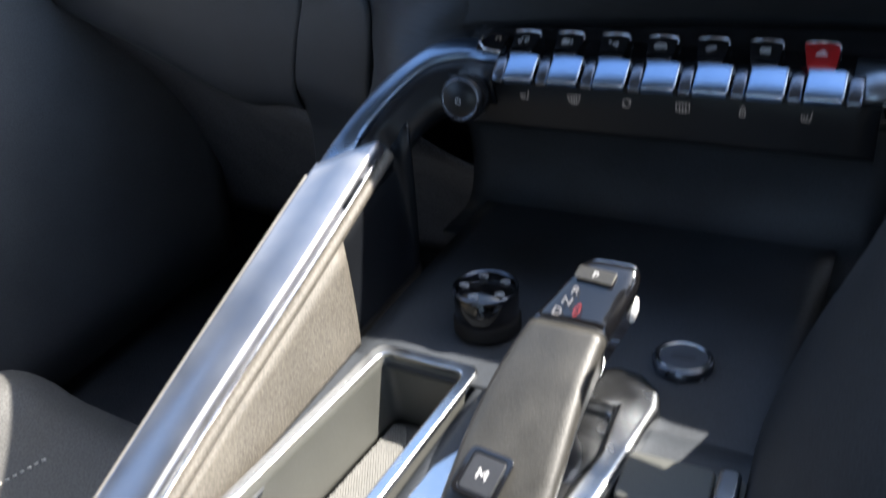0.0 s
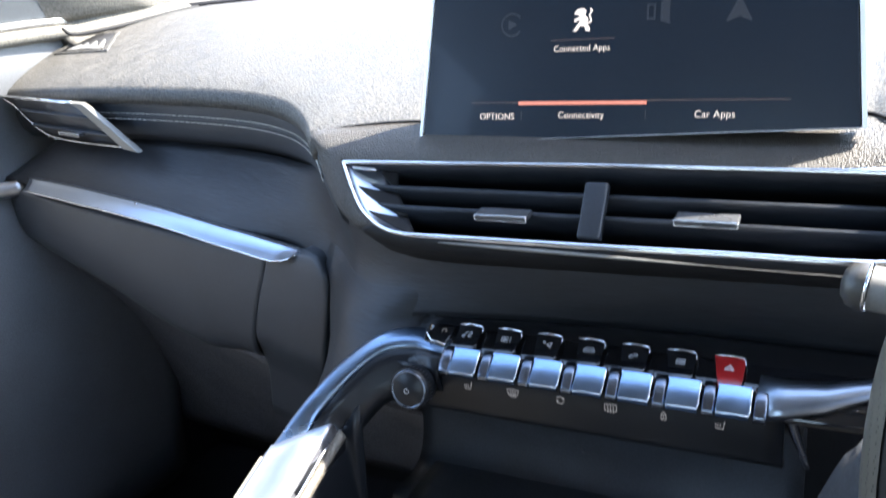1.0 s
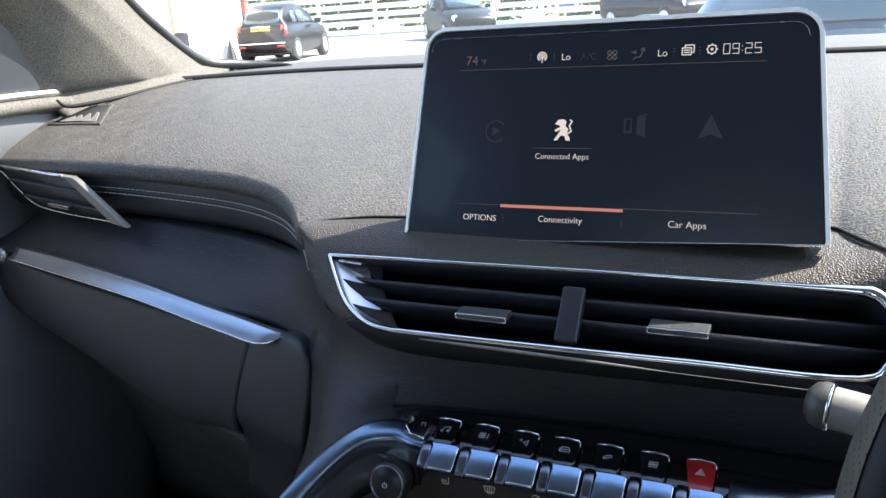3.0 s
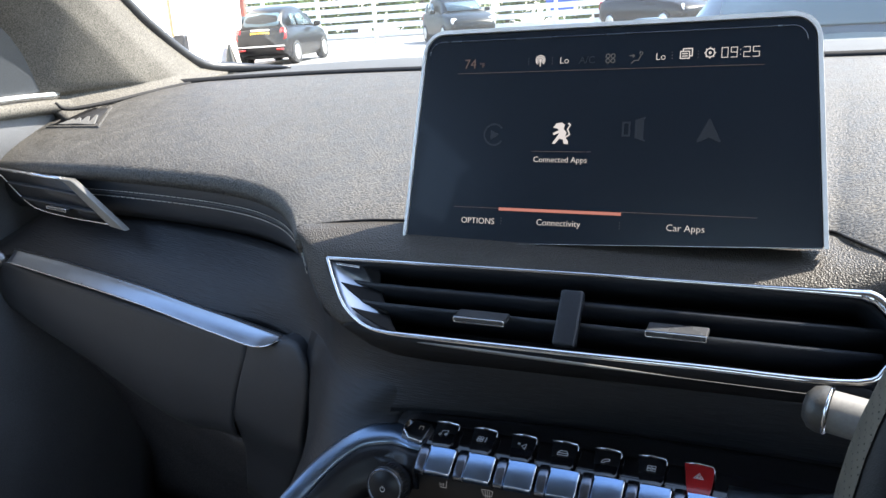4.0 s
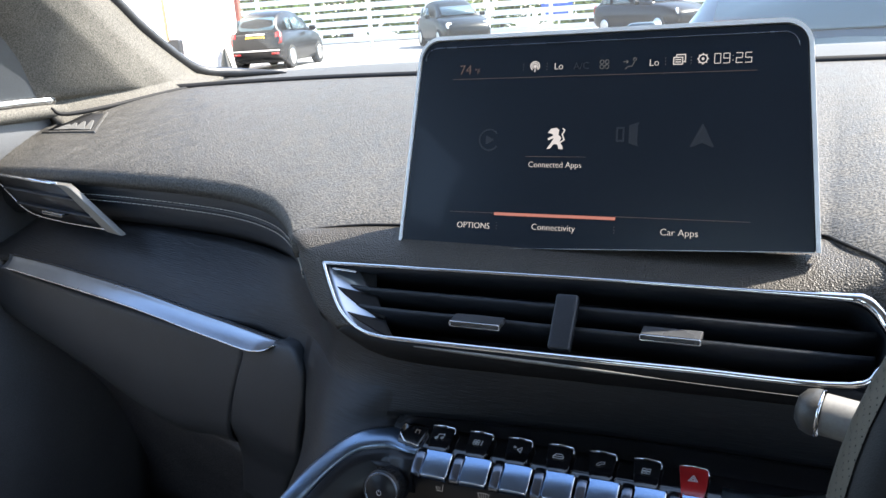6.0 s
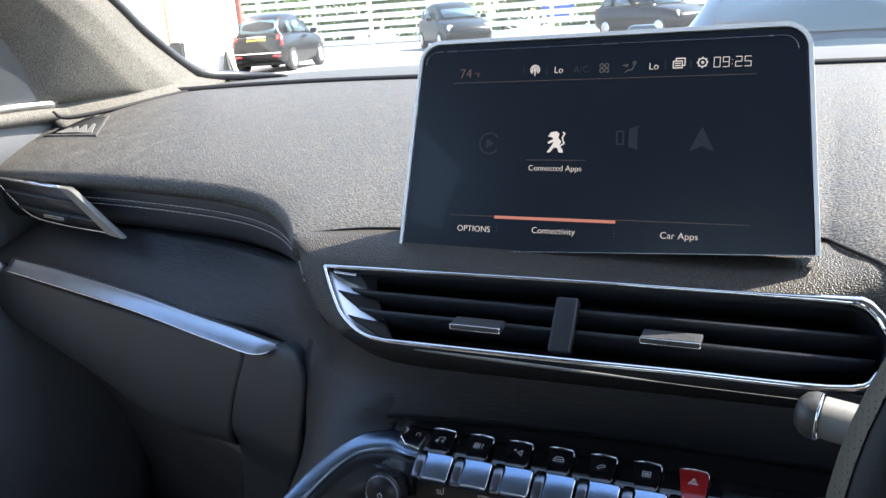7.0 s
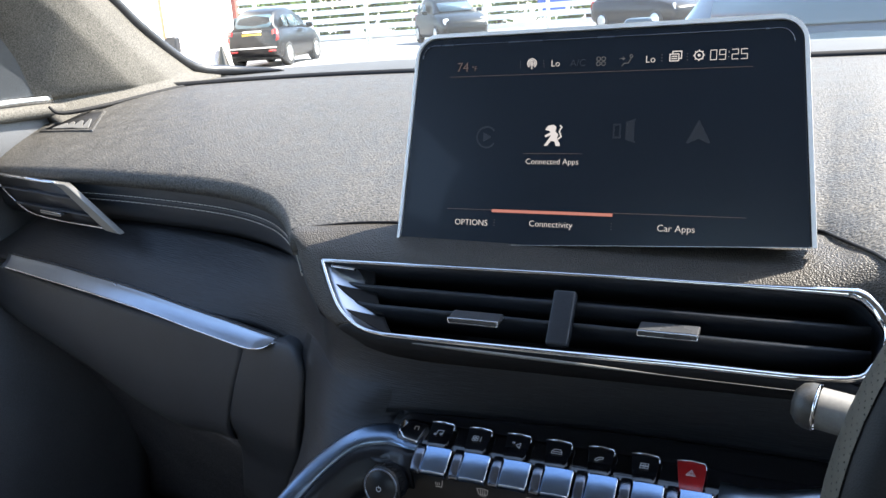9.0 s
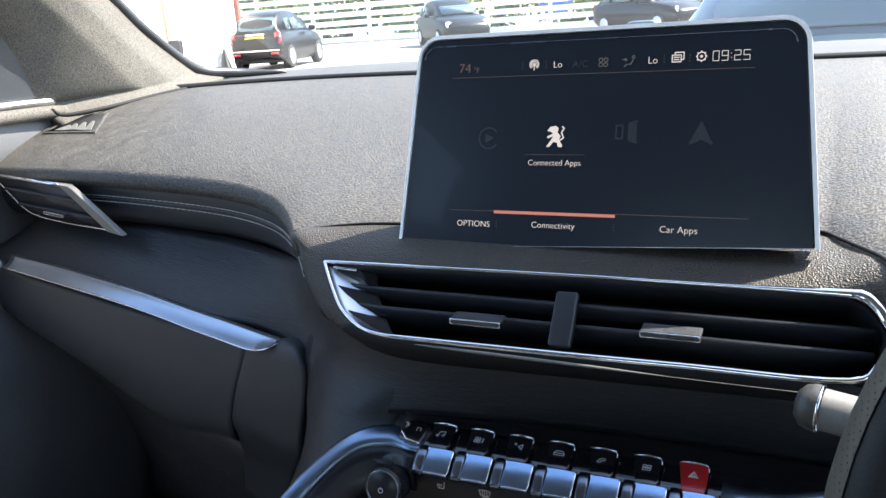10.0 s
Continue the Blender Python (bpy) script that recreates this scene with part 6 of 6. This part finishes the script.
part("downpipe", tube([hm @ Vector((7.3, y, -0.08)) for y in (0.95, 2.5, 4.0, 5.9)], 0.035, 10), RUST, house, "brown downpipe")
part("gully", box(0.30, 0.36, 0.26, hm @ Matrix.Translation((7.0, 0.80, -0.14))), HARD, house, "dark box at the wall", bevel=0.05)
cone = thing("bollard", "dark pointed bollard beside the wall", "bollard")
part("body", lathe([(0.28, 0.0), (0.28, 0.05), (0.16, 0.1), (0.03, 0.62), (0.0, 0.63)], 16, Matrix.Translation(away(-38.9, 22.6))), GREYCAR, cone)

fence = thing("slatted_fence", "white horizontal-board fence round the car park", "fence")
f0, f1 = away(-40.0, 37.5), away(14.0, 36.0)
along = (f1 - f0).normalized()
span = (f1 - f0).length
fm = axes(f0, along, (0, 0, 1))
bays = int(span / 2.4)
board = None
for i in range(bays + 1):
    part("post", box(0.12, 0.12, 2.45, fm @ Matrix.Translation((i * 2.4, 1.22, 0)) @ Matrix.Rotation(radians(90), 4, "X")), FENCE, fence, smooth=False)
rng = random.Random(5)
for i in range(bays):
    for k in range(7):
        mm = fm @ Matrix.Translation((i * 2.4 + 1.2, 0.32 + 0.32 * k + rng.uniform(-0.012, 0.012), 0.08)) @ Matrix.Rotation(radians(rng.uniform(-0.3, 0.3)), 4, "Z")
        if board is None:
            board = part("board", box(2.38, 0.20, 0.025), FENCE, fence, smooth=False)
            board.matrix_local = mm
        else:
            b = new("board", board.data)
            b.parent = fence
            b.matrix_local = mm
sign = thing("sign", "blue and white sign fixed on the fence", "sign")
sm = axes(away(-17.2, 36.2, 1.22), along, (0, 0, 1))
part("blue_panel", box(1.30, 0.42, 0.03, sm @ Matrix.Translation((0, 0, 0.10))), BLUE, sign, "blue panel", smooth=False)
part("white_panel", box(1.30, 0.42, 0.03, sm @ Matrix.Translation((0, -0.43, 0.10))), FENCE, sign, "white panel", smooth=False)
for y, mt in ((0.0, FENCE), (-0.43, BLUE)):
    part("text_bar", box(0.95, 0.12, 0.01, sm @ Matrix.Translation((0, y, 0.125))), mt, sign, smooth=False)


def crown(name, label, centre, size, count, seed):
    """A hedge or tree crown of many small leaf clumps round a few limbs."""
    tree = thing(name, label, "tree", "trees behind the fence")
    rg = random.Random(seed)
    cx, cy, cz = centre
    limbs = [tube([(cx, cy, 0), (cx + 0.1, cy, cz * 0.5), (cx, cy + 0.1, cz)], [0.20, 0.15, 0.09], 8)]
    for _ in range(5):
        limbs.append(tube([(cx, cy, cz * rg.uniform(0.3, 0.6)), (cx + rg.uniform(-1, 1) * size[0] * 0.6, cy + rg.uniform(-1, 1) * size[1] * 0.6, cz + rg.uniform(-0.2, 0.5) * size[2])], [0.08, 0.02], 6))
    part("trunk", joined(*limbs), BARK, tree)
    verts, faces = [], []
    for _ in range(count):
        u = Vector((rg.gauss(0, 1), rg.gauss(0, 1), rg.gauss(0, 1))).normalized() * rg.uniform(0.45, 1.0) ** 0.5
        lump = 1 + 0.25 * math.sin(5 * u.x + seed) * math.cos(4 * u.z + seed)
        p = Vector((cx + u.x * size[0] * lump, cy + u.y * size[1] * lump, max(0.1, cz + u.z * size[2] * lump)))
        for _ in range(3):
            a = Vector((rg.gauss(0, 1), rg.gauss(0, 1), rg.gauss(0, 1))).normalized() * 0.16
            b = a.orthogonal().normalized() * 0.09
            o = p + Vector((rg.uniform(-0.2, 0.2), rg.uniform(-0.2, 0.2), rg.uniform(-0.2, 0.2)))
            i = len(verts)
            verts += [o - a, o + b, o + a, o - b]
            faces.append((i, i + 1, i + 2, i + 3))
    me = bpy.data.meshes.new("crown")
    me.from_pydata(verts, [], faces)
    me.materials.append(LEAVES)
    ob = new("crown", me)
    ob.parent = tree
    ob["kind"] = "stuff"
    return tree


for k, (az, dist, w, h) in enumerate(((-37, 42, 3.4, 3.2), (-31, 44, 3.8, 4.0), (-26, 42, 3.2, 3.0), (-21, 45, 4.0, 4.2), (-15, 43, 3.6, 3.4), (-9, 45, 4.0, 4.0), (-3, 43, 3.5, 3.2), (4, 44, 3.8, 4.0), (10, 43, 3.4, 3.4))):
    c = away(az, dist)
    crown("tree", "leafy green tree behind the fence", (c.x, c.y, h * 0.75), (w, 2.0, h * 0.8), 1500, k + 3)
